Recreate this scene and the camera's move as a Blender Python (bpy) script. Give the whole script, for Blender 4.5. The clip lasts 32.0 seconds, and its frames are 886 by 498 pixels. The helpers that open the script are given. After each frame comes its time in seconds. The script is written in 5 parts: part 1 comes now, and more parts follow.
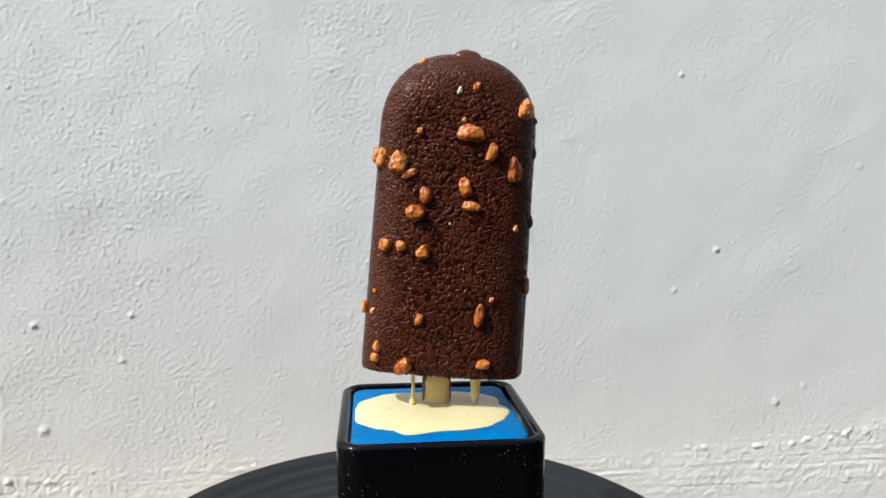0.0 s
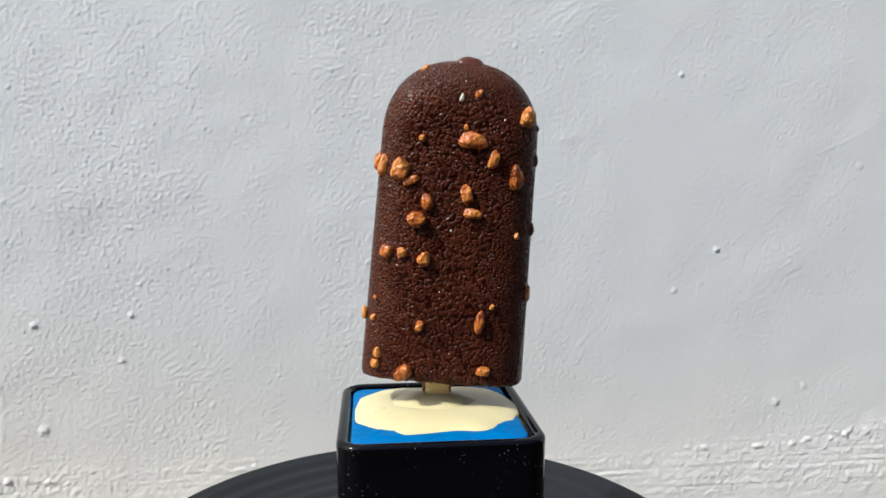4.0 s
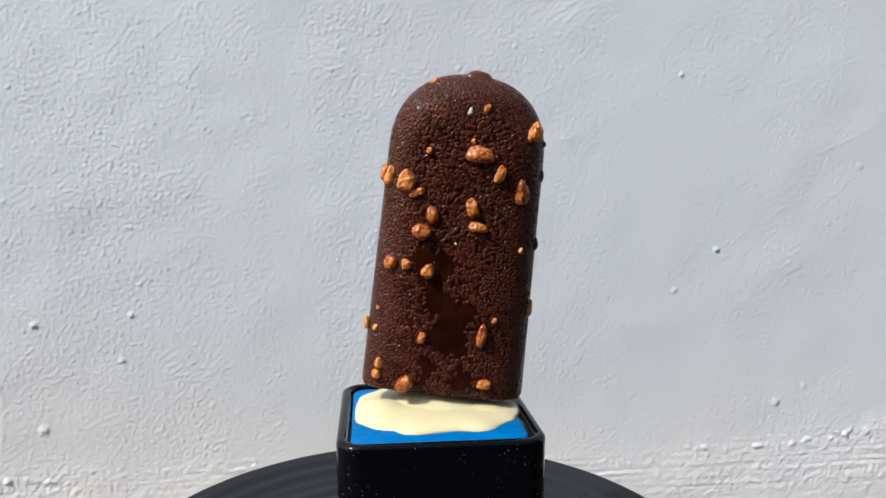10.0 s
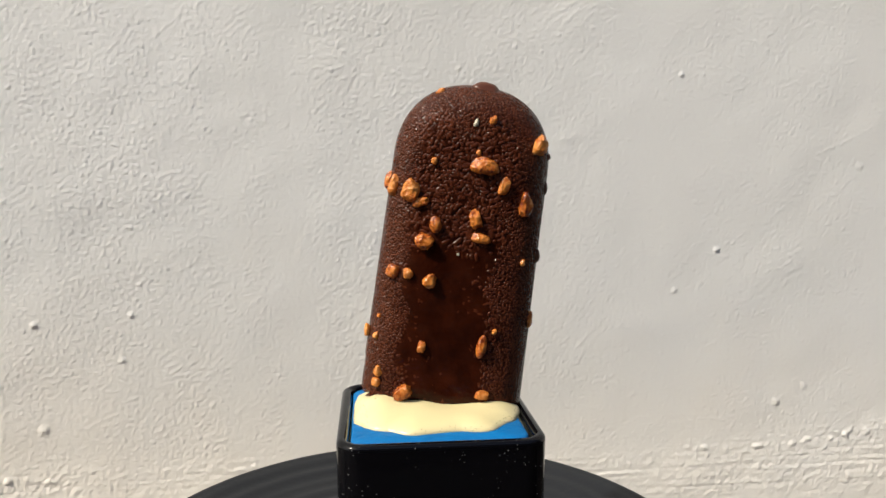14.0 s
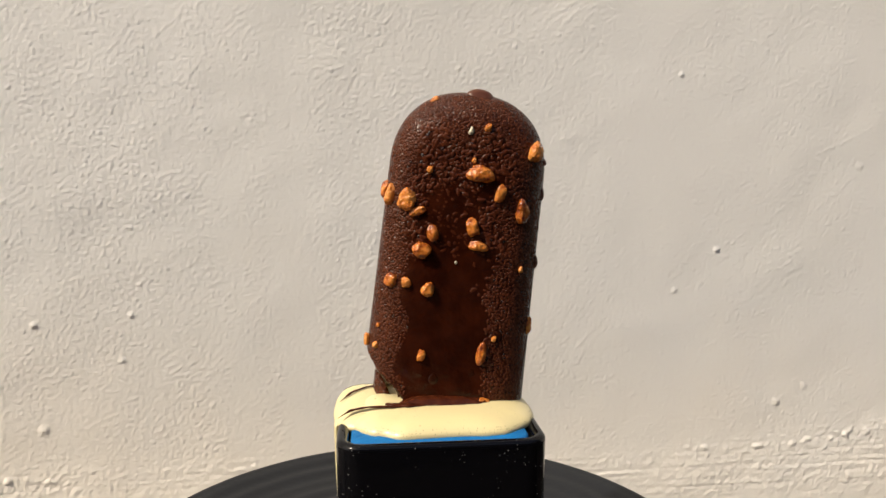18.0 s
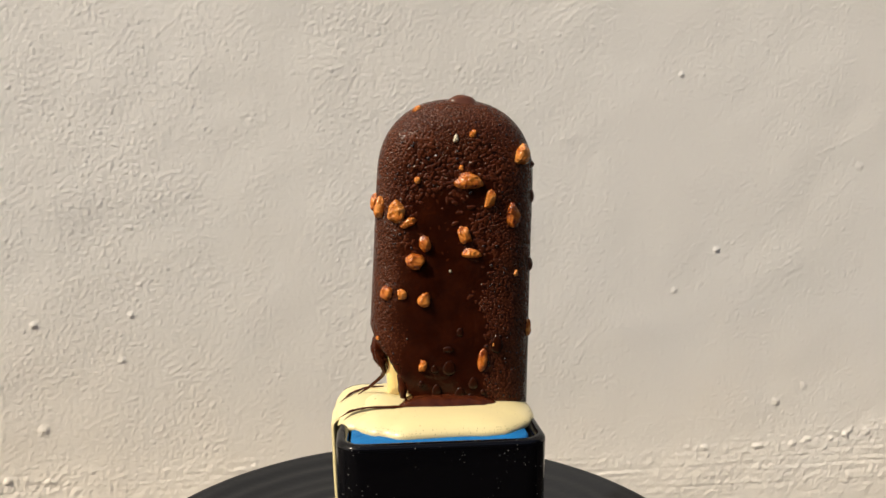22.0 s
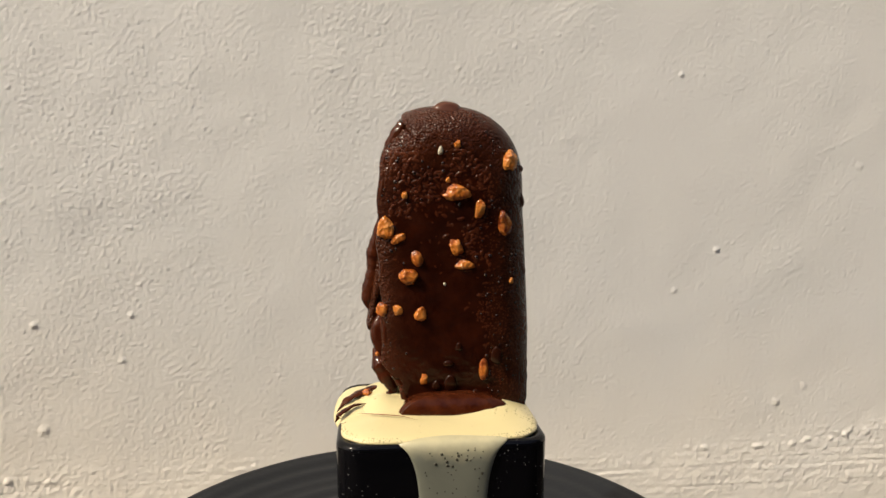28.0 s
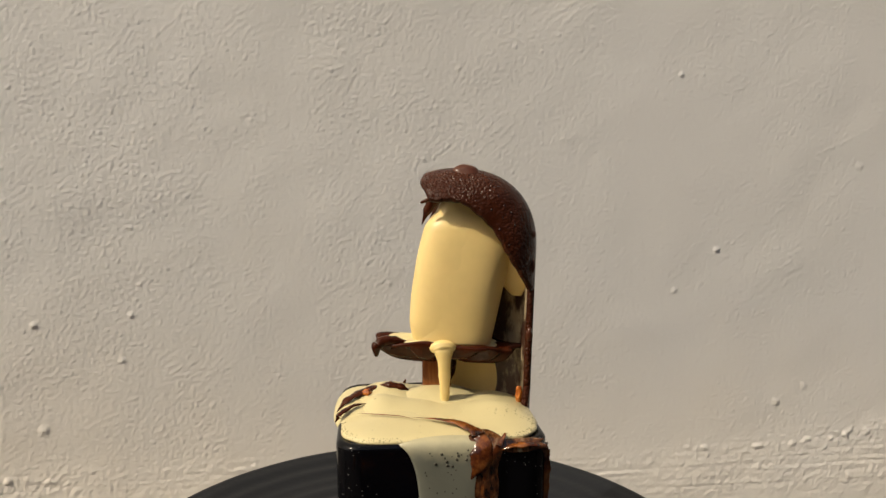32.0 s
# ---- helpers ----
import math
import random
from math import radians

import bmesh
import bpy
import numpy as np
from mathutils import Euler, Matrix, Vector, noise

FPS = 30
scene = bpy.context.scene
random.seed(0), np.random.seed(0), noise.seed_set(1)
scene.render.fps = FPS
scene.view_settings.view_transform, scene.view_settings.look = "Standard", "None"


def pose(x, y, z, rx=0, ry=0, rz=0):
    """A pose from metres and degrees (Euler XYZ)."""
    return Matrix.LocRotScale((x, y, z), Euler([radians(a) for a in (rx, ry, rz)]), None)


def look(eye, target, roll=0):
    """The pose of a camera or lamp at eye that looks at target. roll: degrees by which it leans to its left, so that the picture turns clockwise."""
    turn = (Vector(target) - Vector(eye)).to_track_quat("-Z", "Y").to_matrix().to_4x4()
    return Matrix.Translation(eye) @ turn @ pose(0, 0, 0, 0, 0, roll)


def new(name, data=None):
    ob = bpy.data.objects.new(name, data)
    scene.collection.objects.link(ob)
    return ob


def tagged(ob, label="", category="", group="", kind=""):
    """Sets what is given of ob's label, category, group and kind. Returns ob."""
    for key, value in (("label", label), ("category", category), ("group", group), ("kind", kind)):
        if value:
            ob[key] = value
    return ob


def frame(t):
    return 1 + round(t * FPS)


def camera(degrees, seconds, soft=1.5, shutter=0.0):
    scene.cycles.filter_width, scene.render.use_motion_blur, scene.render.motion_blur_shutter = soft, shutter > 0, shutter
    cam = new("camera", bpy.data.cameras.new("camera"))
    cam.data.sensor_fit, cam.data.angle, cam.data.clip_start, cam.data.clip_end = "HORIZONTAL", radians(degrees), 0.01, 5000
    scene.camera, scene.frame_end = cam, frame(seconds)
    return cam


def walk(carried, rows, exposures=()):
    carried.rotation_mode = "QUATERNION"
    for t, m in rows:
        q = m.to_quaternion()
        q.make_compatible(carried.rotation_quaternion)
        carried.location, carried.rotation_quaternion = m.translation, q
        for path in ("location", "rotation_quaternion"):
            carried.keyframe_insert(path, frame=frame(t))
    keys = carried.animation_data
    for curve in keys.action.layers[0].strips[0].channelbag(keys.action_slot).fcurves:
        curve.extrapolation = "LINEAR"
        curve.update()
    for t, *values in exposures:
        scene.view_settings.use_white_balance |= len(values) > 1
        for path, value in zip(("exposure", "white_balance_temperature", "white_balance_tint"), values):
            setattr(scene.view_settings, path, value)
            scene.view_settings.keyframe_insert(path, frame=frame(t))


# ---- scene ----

# Lengths below are in centimetres; C turns them into metres.
C = 0.01

# ---- camera ----
cam = camera(63.4, 32.0, soft=1.5)
EYE = pose(0, -0.2125, 0.137, 83.8, 0, 0)
walk(cam, [(0, EYE), (32, EYE)], exposures=[
    (0, 0.78, 5920, 4), (3, 0.70, 5820, 4), (7, 0.65, 5680, 6), (9, 0.64, 5640, 7), (12.4, 0.64, 5700, 7), (13.2, 0.69, 6230, 6),
    (14.2, 0.67, 6680, 6), (18, 0.62, 7250, 9), (25, 0.52, 7350, 8), (31.3, 0.40, 7400, 8), (32, 0.13, 7500, 8)])

# ---- light ----
SUN = Vector((-0.60, -0.33, 0.73)).normalized()
world = bpy.data.worlds.new("sky")
scene.world = world
world.use_nodes = True
wn = world.node_tree.nodes
sky = wn.new("ShaderNodeTexSky")
sky.sky_type = "NISHITA"
sky.sun_disc = False
sky.sun_elevation = math.asin(SUN.z)
sky.sun_rotation = math.atan2(SUN.x, SUN.y)
sky.air_density, sky.dust_density = 1.0, 3.0
wn["Background"].inputs["Strength"].default_value = 0.13
world.node_tree.links.new(sky.outputs[0], wn["Background"].inputs["Color"])
lamp = bpy.data.lights.new("sun", "SUN")
lamp.energy, lamp.angle, lamp.color = 2.9, radians(1.2), (1.0, 0.93, 0.82)
sun = new("sun", lamp)
sun.matrix_world = look(SUN * 3, (0, 0, 0))


# ---- materials ----
class Mat:
    """A small builder of node materials round one Principled shader."""

    def __init__(self, name, color, rough=0.5, **more):
        self.m = bpy.data.materials.new(name)
        self.m.use_nodes = True
        self.t = self.m.node_tree
        self.b = self.t.nodes["Principled BSDF"]
        self.b.inputs["Base Color"].default_value = (*color, 1)
        self.b.inputs["Roughness"].default_value = rough
        for k, v in more.items():
            self.b.inputs[k.replace("_", " ")].default_value = v
        self.co = self.t.nodes.new("ShaderNodeTexCoord").outputs["Object"]
        self.normal = None

    def noise(self, scale, detail=3.0, rough=0.55, stretch=None):
        n = self.t.nodes.new("ShaderNodeTexNoise")
        n.inputs["Scale"].default_value = scale
        n.inputs["Detail"].default_value = detail
        n.inputs["Roughness"].default_value = rough
        self.t.links.new(self.stretched(stretch), n.inputs["Vector"])
        return n.outputs["Fac"]

    def stretched(self, stretch):
        if not stretch:
            return self.co
        m = self.t.nodes.new("ShaderNodeMapping")
        m.inputs["Scale"].default_value = stretch
        self.t.links.new(self.co, m.inputs["Vector"])
        return m.outputs[0]

    def cells(self, scale, feature="F1", stretch=None):
        n = self.t.nodes.new("ShaderNodeTexVoronoi")
        n.feature = feature
        n.inputs["Scale"].default_value = scale
        self.t.links.new(self.stretched(stretch), n.inputs["Vector"])
        return n.outputs["Distance"]

    def ramp(self, fac, *stops):
        n = self.t.nodes.new("ShaderNodeValToRGB")
        e = n.color_ramp.elements
        while len(e) < len(stops):
            e.new(0.5)
        for el, (at, col) in zip(e, stops):
            el.position = at
            el.color = (*col, 1) if hasattr(col, "__len__") else (col, col, col, 1)
        self.t.links.new(fac, n.inputs["Fac"])
        return n.outputs["Color"]

    def math(self, op, a, b):
        n = self.t.nodes.new("ShaderNodeMath")
        n.operation = op
        for i, v in enumerate((a, b)):
            if isinstance(v, (int, float)):
                n.inputs[i].default_value = v
            else:
                self.t.links.new(v, n.inputs[i])
        return n.outputs[0]

    def mix(self, fac, a, b, mode="MIX"):
        n = self.t.nodes.new("ShaderNodeMix")
        n.data_type, n.blend_type = "RGBA", mode
        for i, v in ((0, fac), (6, a), (7, b)):
            if isinstance(v, (int, float)):
                n.inputs[i].default_value = v
            elif hasattr(v, "__len__"):
                n.inputs[i].default_value = (*v, 1)
            else:
                self.t.links.new(v, n.inputs[i])
        return n.outputs[2]

    def bump(self, height, depth, strength=1.0):
        n = self.t.nodes.new("ShaderNodeBump")
        n.inputs["Strength"].default_value = strength
        n.inputs["Distance"].default_value = depth
        self.t.links.new(height, n.inputs["Height"])
        if self.normal:
            self.t.links.new(self.normal, n.inputs["Normal"])
        self.normal = n.outputs[0]
        self.t.links.new(self.normal, self.b.inputs["Normal"])

    def to(self, key, out):
        self.t.links.new(out, self.b.inputs[key])
        return self


def wall_paint():
    m = Mat("white_wall_paint", (0.78, 0.77, 0.75), 0.7)
    tone = m.ramp(m.noise(7, 5, 0.6), (0.3, (0.79, 0.78, 0.76)), (0.7, (0.84, 0.835, 0.825)))
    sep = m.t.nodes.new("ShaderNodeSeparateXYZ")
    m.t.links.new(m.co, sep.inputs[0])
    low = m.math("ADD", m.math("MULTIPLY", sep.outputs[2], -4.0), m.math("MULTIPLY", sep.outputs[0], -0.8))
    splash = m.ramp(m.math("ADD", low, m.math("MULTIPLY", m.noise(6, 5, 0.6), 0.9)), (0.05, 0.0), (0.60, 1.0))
    high = m.math("ADD", m.math("MULTIPLY", sep.outputs[2], 4.0), m.math("MULTIPLY", m.noise(9, 4, 0.6, (1.0, 1.0, 0.4)), 1.1))
    algae = m.math("MULTIPLY", m.ramp(high, (1.05, 0.0), (1.55, 1.0)), 0.3)
    tone = m.mix(algae, tone, (0.765, 0.800, 0.775))
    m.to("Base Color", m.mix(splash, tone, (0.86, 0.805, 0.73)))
    m.bump(m.noise(900, 3, 0.5), 0.00012, 0.8)
    return m.m


def dewy_lit_edges(m):
    """Where the fine dew lies and light is put into the colour: towards the bar's edges and its top."""
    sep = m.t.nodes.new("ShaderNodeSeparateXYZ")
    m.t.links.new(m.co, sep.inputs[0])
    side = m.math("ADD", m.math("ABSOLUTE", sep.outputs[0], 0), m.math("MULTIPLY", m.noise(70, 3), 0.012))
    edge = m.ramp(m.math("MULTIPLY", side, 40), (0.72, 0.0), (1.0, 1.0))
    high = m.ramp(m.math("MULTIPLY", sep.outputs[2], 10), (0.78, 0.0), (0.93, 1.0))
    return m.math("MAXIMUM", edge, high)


def chocolate():
    m = Mat("milk_chocolate", (0.06, 0.024, 0.015), 0.28, Specular_IOR_Level=0.14)
    dewy_lit = dewy_lit_edges(m)
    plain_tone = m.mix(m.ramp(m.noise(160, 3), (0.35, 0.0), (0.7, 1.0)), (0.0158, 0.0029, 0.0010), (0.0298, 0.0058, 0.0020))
    # paler rim and top: dew haze, plus the sunlit sheen mixed into the colour
    m.to("Base Color", m.mix(m.math("MULTIPLY", dewy_lit, 0.47), plain_tone, (0.076, 0.0225, 0.0098)))
    fine = m.ramp(m.cells(1250), (0.0, 1.0), (0.40, 0.6), (0.80, 0.0))
    m.to("Roughness", m.ramp(dewy_lit, (0.0, 0.15), (1.0, 0.20)))
    m.bump(m.noise(210, 3), 0.0010, 0.6)
    m.bump(m.noise(620, 2, 0.5), 0.00025, 0.6)
    m.bump(m.math("MULTIPLY", fine, dewy_lit), 0.00032, 1.0)
    return m.m


def dew_chocolate():
    m = Mat("dewy_chocolate", (0.058, 0.016, 0.007), 0.15, Specular_IOR_Level=0.14)
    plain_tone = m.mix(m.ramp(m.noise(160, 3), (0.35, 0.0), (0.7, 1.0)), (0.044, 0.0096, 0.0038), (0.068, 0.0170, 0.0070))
    # beads near edges and top take the same painted sheen as the coating
    m.to("Base Color", m.mix(m.math("MULTIPLY", dewy_lit_edges(m), 0.5), plain_tone, (0.095, 0.029, 0.0130)))
    m.bump(m.noise(900, 2), 0.0003, 0.5)
    return m.m


def wet_chocolate():
    m = Mat("melted_chocolate", (0.055, 0.018, 0.010), 0.12, Specular_IOR_Level=0.18)
    m.to("Base Color", m.mix(m.ramp(m.noise(300, 3), (0.3, 0.0), (0.75, 1.0)), (0.030, 0.0058, 0.0022), (0.066, 0.0158, 0.0058)))
    m.bump(m.noise(380, 2), 0.0007, 0.6)
    return m.m


def stained_chocolate():
    m = Mat("cream_stained_chocolate", (0.09, 0.05, 0.03), 0.4)
    film = m.ramp(m.noise(190, 5, 0.65, (1.0, 1.0, 0.45)), (0.47, 0.0), (0.60, 1.0))
    m.to("Base Color", m.mix(film, (0.050, 0.022, 0.013), (0.36, 0.29, 0.19)))
    m.bump(m.noise(350, 4), 0.0008, 0.8)
    return m.m


def cream(name, color):
    m = Mat(name, color, 0.42)
    m.b.inputs["Subsurface Weight"].default_value = 0.12
    m.b.inputs["Subsurface Radius"].default_value = (0.004, 0.003, 0.0015)
    m.b.inputs["Subsurface Scale"].default_value = 1.0
    dark = tuple(v * 0.93 for v in color)
    m.to("Base Color", m.mix(m.ramp(m.noise(110, 3), (0.35, 0.0), (0.7, 1.0)), color, dark))
    m.bump(m.noise(120, 2), 0.0008, 0.35)
    return m.m


def foam(name, color, bubble=0.12, big=0.52):
    """Cream with a froth of tiny dark-seeming bubbles."""
    m = Mat(name, color, 0.32)
    small = m.math("MULTIPLY", m.ramp(m.cells(1000), (0.0, 1.0), (bubble * 1.4, 0.0)), m.ramp(m.noise(130, 2), (0.48, 0.0), (0.58, 1.0)))
    large = m.math("MULTIPLY", m.ramp(m.cells(420), (bubble * 0.8, 1.0), (bubble * 1.1, 0.0)), m.ramp(m.noise(90, 2), (big, 0.0), (big + 0.04, 1.0)))
    spot = m.math("MAXIMUM", small, large)
    m.to("Base Color", m.mix(spot, color, (0.22, 0.18, 0.10)))
    m.bump(m.math("MULTIPLY", spot, -1.0), 0.0004, 1.0)
    m.bump(m.noise(130, 2), 0.0007, 0.35)
    return m.m


def caramel_nut():
    m = Mat("caramelised_almond", (0.5, 0.2, 0.05), 0.22)
    rand = m.t.nodes.new("ShaderNodeObjectInfo").outputs["Random"]
    tone = m.math("ADD", m.math("MULTIPLY", m.noise(330, 4, 0.6), 0.95), m.math("MULTIPLY", rand, 0.2))
    m.to("Base Color", m.ramp(tone, (0.38, (0.12, 0.020, 0.005)), (0.50, (0.36, 0.090, 0.014)), (0.60, (0.52, 0.165, 0.027)), (0.85, (0.66, 0.29, 0.080))))
    m.bump(m.noise(700, 3), 0.0009, 0.8)
    return m.m


def glazed():
    m = Mat("black_glaze", (0.002, 0.002, 0.003), 0.10, Specular_IOR_Level=0.17)
    dust = m.ramp(m.cells(800), (0.08, 1.0), (0.20, 0.0))
    some = m.ramp(m.noise(55, 4, 0.7), (0.49, 0.0), (0.58, 1.0))
    m.to("Base Color", m.mix(m.math("MULTIPLY", dust, some), (0.002, 0.002, 0.003), (0.17, 0.17, 0.17)))
    m.bump(m.noise(70, 2), 0.0004, 0.25)
    return m.m


def matt_black():
    m = Mat("matt_black_stoneware", (0.016, 0.017, 0.019), 0.42, Specular_IOR_Level=0.30)
    m.to("Roughness", m.ramp(m.noise(55, 4), (0.3, 0.28), (0.7, 0.40)))
    dust = m.ramp(m.cells(260), (0.0, 1.0), (0.045, 0.0))
    m.to("Base Color", m.mix(dust, (0.009, 0.0105, 0.0135), (0.14, 0.13, 0.12)))
    m.bump(m.noise(500, 3), 0.0002, 0.5)
    rings = m.t.nodes.new("ShaderNodeTexWave")
    rings.wave_type, rings.rings_direction = "RINGS", "Z"
    rings.inputs["Scale"].default_value, rings.inputs["Distortion"].default_value = 45, 0.6
    m.t.links.new(m.co, rings.inputs["Vector"])
    m.bump(rings.outputs["Fac"], 0.0006, 0.35)
    return m.m


def blue_clay():
    m = Mat("blue_clay", (0.0, 0.10, 0.27), 0.6, Specular_IOR_Level=0.2)
    m.to("Base Color", m.ramp(m.noise(150, 4), (0.3, (0.0, 0.092, 0.27)), (0.7, (0.0, 0.125, 0.35))))
    m.bump(m.noise(220, 3), 0.0012, 0.6)
    return m.m


def stick_wood():
    m = Mat("birch_wood", (0.6, 0.38, 0.18), 0.2)
    m.to("Base Color", m.ramp(m.noise(130, 4, 0.6, (4, 4, 0.4)), (0.3, (0.11, 0.020, 0.004)), (0.68, (0.32, 0.105, 0.026))))
    m.bump(m.noise(500, 3, 0.6, (4, 4, 0.3)), 0.0002, 0.6)
    return m.m


def plain(name, color, scale):
    m = Mat(name, color, 0.8)
    m.to("Base Color", m.ramp(m.noise(scale, 5), (0.3, tuple(v * 0.75 for v in color)), (0.7, color)))
    m.bump(m.noise(scale * 12, 3), 0.002, 0.5)
    return m.m


# the unseen walls and table are dark to keep the cup's reflections dark
CONCRETE, UNSEEN_DARK, DARKWOOD = plain("concrete", (0.44, 0.42, 0.39), 6), plain("unseen_dark_wall", (0.045, 0.042, 0.04), 5), plain("dark_wood", (0.018, 0.012, 0.009), 30)
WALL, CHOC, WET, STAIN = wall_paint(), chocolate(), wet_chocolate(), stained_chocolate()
CARAMEL = Mat("caramel_brown", (0.16, 0.045, 0.012), 0.2).m
CHOC_DROP = Mat("wet_chocolate_drop", (0.020, 0.0046, 0.0017), 0.16, Specular_IOR_Level=0.2).m
DEW = dew_chocolate()
DROPS = Mat("wet_drops_on_chocolate", (0.022, 0.0055, 0.0024), 0.04, Specular_IOR_Level=0.9).m


def smeared():
    m = Mat("smeared_chocolate_and_cream", (0.1, 0.05, 0.02), 0.2)
    m.to("Base Color", m.ramp(m.noise(260, 5, 0.62, (1.6, 1.0, 0.8)), (0.36, (0.012, 0.006, 0.004)), (0.47, (0.06, 0.021, 0.008)), (0.57, (0.15, 0.060, 0.022)), (0.72, (0.29, 0.23, 0.14))))
    m.bump(m.noise(300, 3), 0.0006, 0.7)
    return m.m


def toffee():
    m = Mat("melted_chocolate_and_caramel", (0.07, 0.02, 0.006), 0.15)
    m.to("Base Color", m.ramp(m.noise(240, 4, 0.6), (0.33, (0.020, 0.006, 0.003)), (0.48, (0.085, 0.021, 0.006)), (0.64, (0.24, 0.078, 0.019))))
    m.bump(m.noise(320, 3), 0.0006, 0.6)
    return m.m


SMEAR, TOFFEE = smeared(), toffee()
MILKFILM = cream("pale_vanilla_skin", (0.34, 0.30, 0.24))
CREAM, FOAM = cream("vanilla_cream", (0.82, 0.62, 0.27)), foam("melted_vanilla_cream", (0.62, 0.535, 0.298), 0.11, 0.58)
BUBBLE, SPOT = Mat("bubble", (0.36, 0.32, 0.20), 0.25).m, Mat("dark_bubble", (0.045, 0.040, 0.026), 0.5).m


def thinning():
    """Cream that thins out down the cup, with bubbles."""
    m = Mat("thin_film_of_cream", (0.5, 0.45, 0.33), 0.3)
    sep = m.t.nodes.new("ShaderNodeSeparateXYZ")
    m.t.links.new(m.co, sep.inputs[0])
    thick = m.ramp(m.math("MULTIPLY", m.math("ADD", sep.outputs[2], m.math("MULTIPLY", m.noise(120, 3), 0.008)), 10), (0.635, 0.0), (0.72, 1.0))
    m.to("Base Color", m.mix(thick, (0.175, 0.180, 0.145), (0.60, 0.54, 0.34)))
    m.bump(m.noise(150, 3), 0.0006, 0.4)
    return m.m


THIN, MILKY = thinning(), foam("runny_vanilla_cream", (0.47, 0.435, 0.28), 0.12, 0.55)
NUT, GLAZE, STONE, BLUE, WOOD = caramel_nut(), glazed(), matt_black(), blue_clay(), stick_wood()
BLOOM = Mat("bloomed_chocolate", (0.080, 0.024, 0.011), 0.3, Specular_IOR_Level=0.3).m
PALE = Mat("pale_almond", (0.42, 0.38, 0.29), 0.4).m


# ---- mesh helpers ----
def part(name, shape, materials, parent=None, label="", at=None):
    """Links verts (centimetres) and faces as one mesh object."""
    verts, faces, *slots = shape
    me = bpy.data.meshes.new(name)
    me.from_pydata([tuple(float(c) * C for c in v) for v in verts], [], [tuple(int(i) for i in f) for f in faces])
    for m in materials if isinstance(materials, (list, tuple)) else [materials]:
        me.materials.append(m)
    if slots:
        me.polygons.foreach_set("material_index", [int(s) for s in slots[0]])
    bm = bmesh.new()
    bm.from_mesh(me)
    bmesh.ops.recalc_face_normals(bm, faces=bm.faces)
    bm.to_mesh(me)
    bm.free()
    me.polygons.foreach_set("use_smooth", [True] * len(me.polygons))
    me.update()
    ob = new(name, me)
    if parent:
        ob.parent = parent
    if at is not None:
        ob.matrix_basis = at
    if label:
        ob["label"] = label
    return ob


def cm(x, y, z, rx=0, ry=0, rz=0):
    return pose(x * C, y * C, z * C, rx, ry, rz)


def grid_faces(n, m, closed_n=False):
    """Faces of a grid of n by m points; the first way may close on itself."""
    rows = range(n if closed_n else n - 1)
    return [(i * m + j, ((i + 1) % n) * m + j, ((i + 1) % n) * m + j + 1, i * m + j + 1) for i in rows for j in range(m - 1)]


def loft(rings):
    """A closed skin over rings of points, with a fan at each end."""
    rings = [np.asarray(r, float) for r in rings]
    n = len(rings[0])
    verts = [p for r in rings for p in r] + [rings[0].mean(0), rings[-1].mean(0)]
    faces = [(k * n + i, k * n + (i + 1) % n, (k + 1) * n + (i + 1) % n, (k + 1) * n + i) for k in range(len(rings) - 1) for i in range(n)]
    a, b = len(verts) - 2, len(verts) - 1
    last = (len(rings) - 1) * n
    faces += [(a, (i + 1) % n, i) for i in range(n)] + [(b, last + i, last + (i + 1) % n) for i in range(n)]
    return verts, faces


def join(*shapes):
    verts, faces = [], []
    for v, f in shapes:
        o = len(verts)
        verts += list(v)
        faces += [tuple(i + o for i in q) for q in f]
    return verts, faces


def rounded_square(half, r, z, n=10):
    pts = []
    for q, (sx, sy) in enumerate(((1, 1), (-1, 1), (-1, -1), (1, -1))):
        for k in range(n + 1):
            a = math.pi / 2 * (q + k / n)
            pts.append((sx * (half - r) + r * math.cos(a), sy * (half - r) + r * math.sin(a), z))
    return pts


def band_noise(nu, nv, step, short, long, seed):
    """A random height field, of unit spread, whose bumps lie between two lengths."""
    rng = np.random.default_rng(seed)
    k = np.hypot(*np.meshgrid(np.fft.fftfreq(nu, step), np.fft.rfftfreq(nv, step), indexing="ij"))
    f = np.fft.rfft2(rng.normal(size=(nu, nv))) * np.exp(-(k * short) ** 2) * (1 - np.exp(-(k * long) ** 2))
    h = np.fft.irfft2(f, s=(nu, nv))
    return h / h.std()


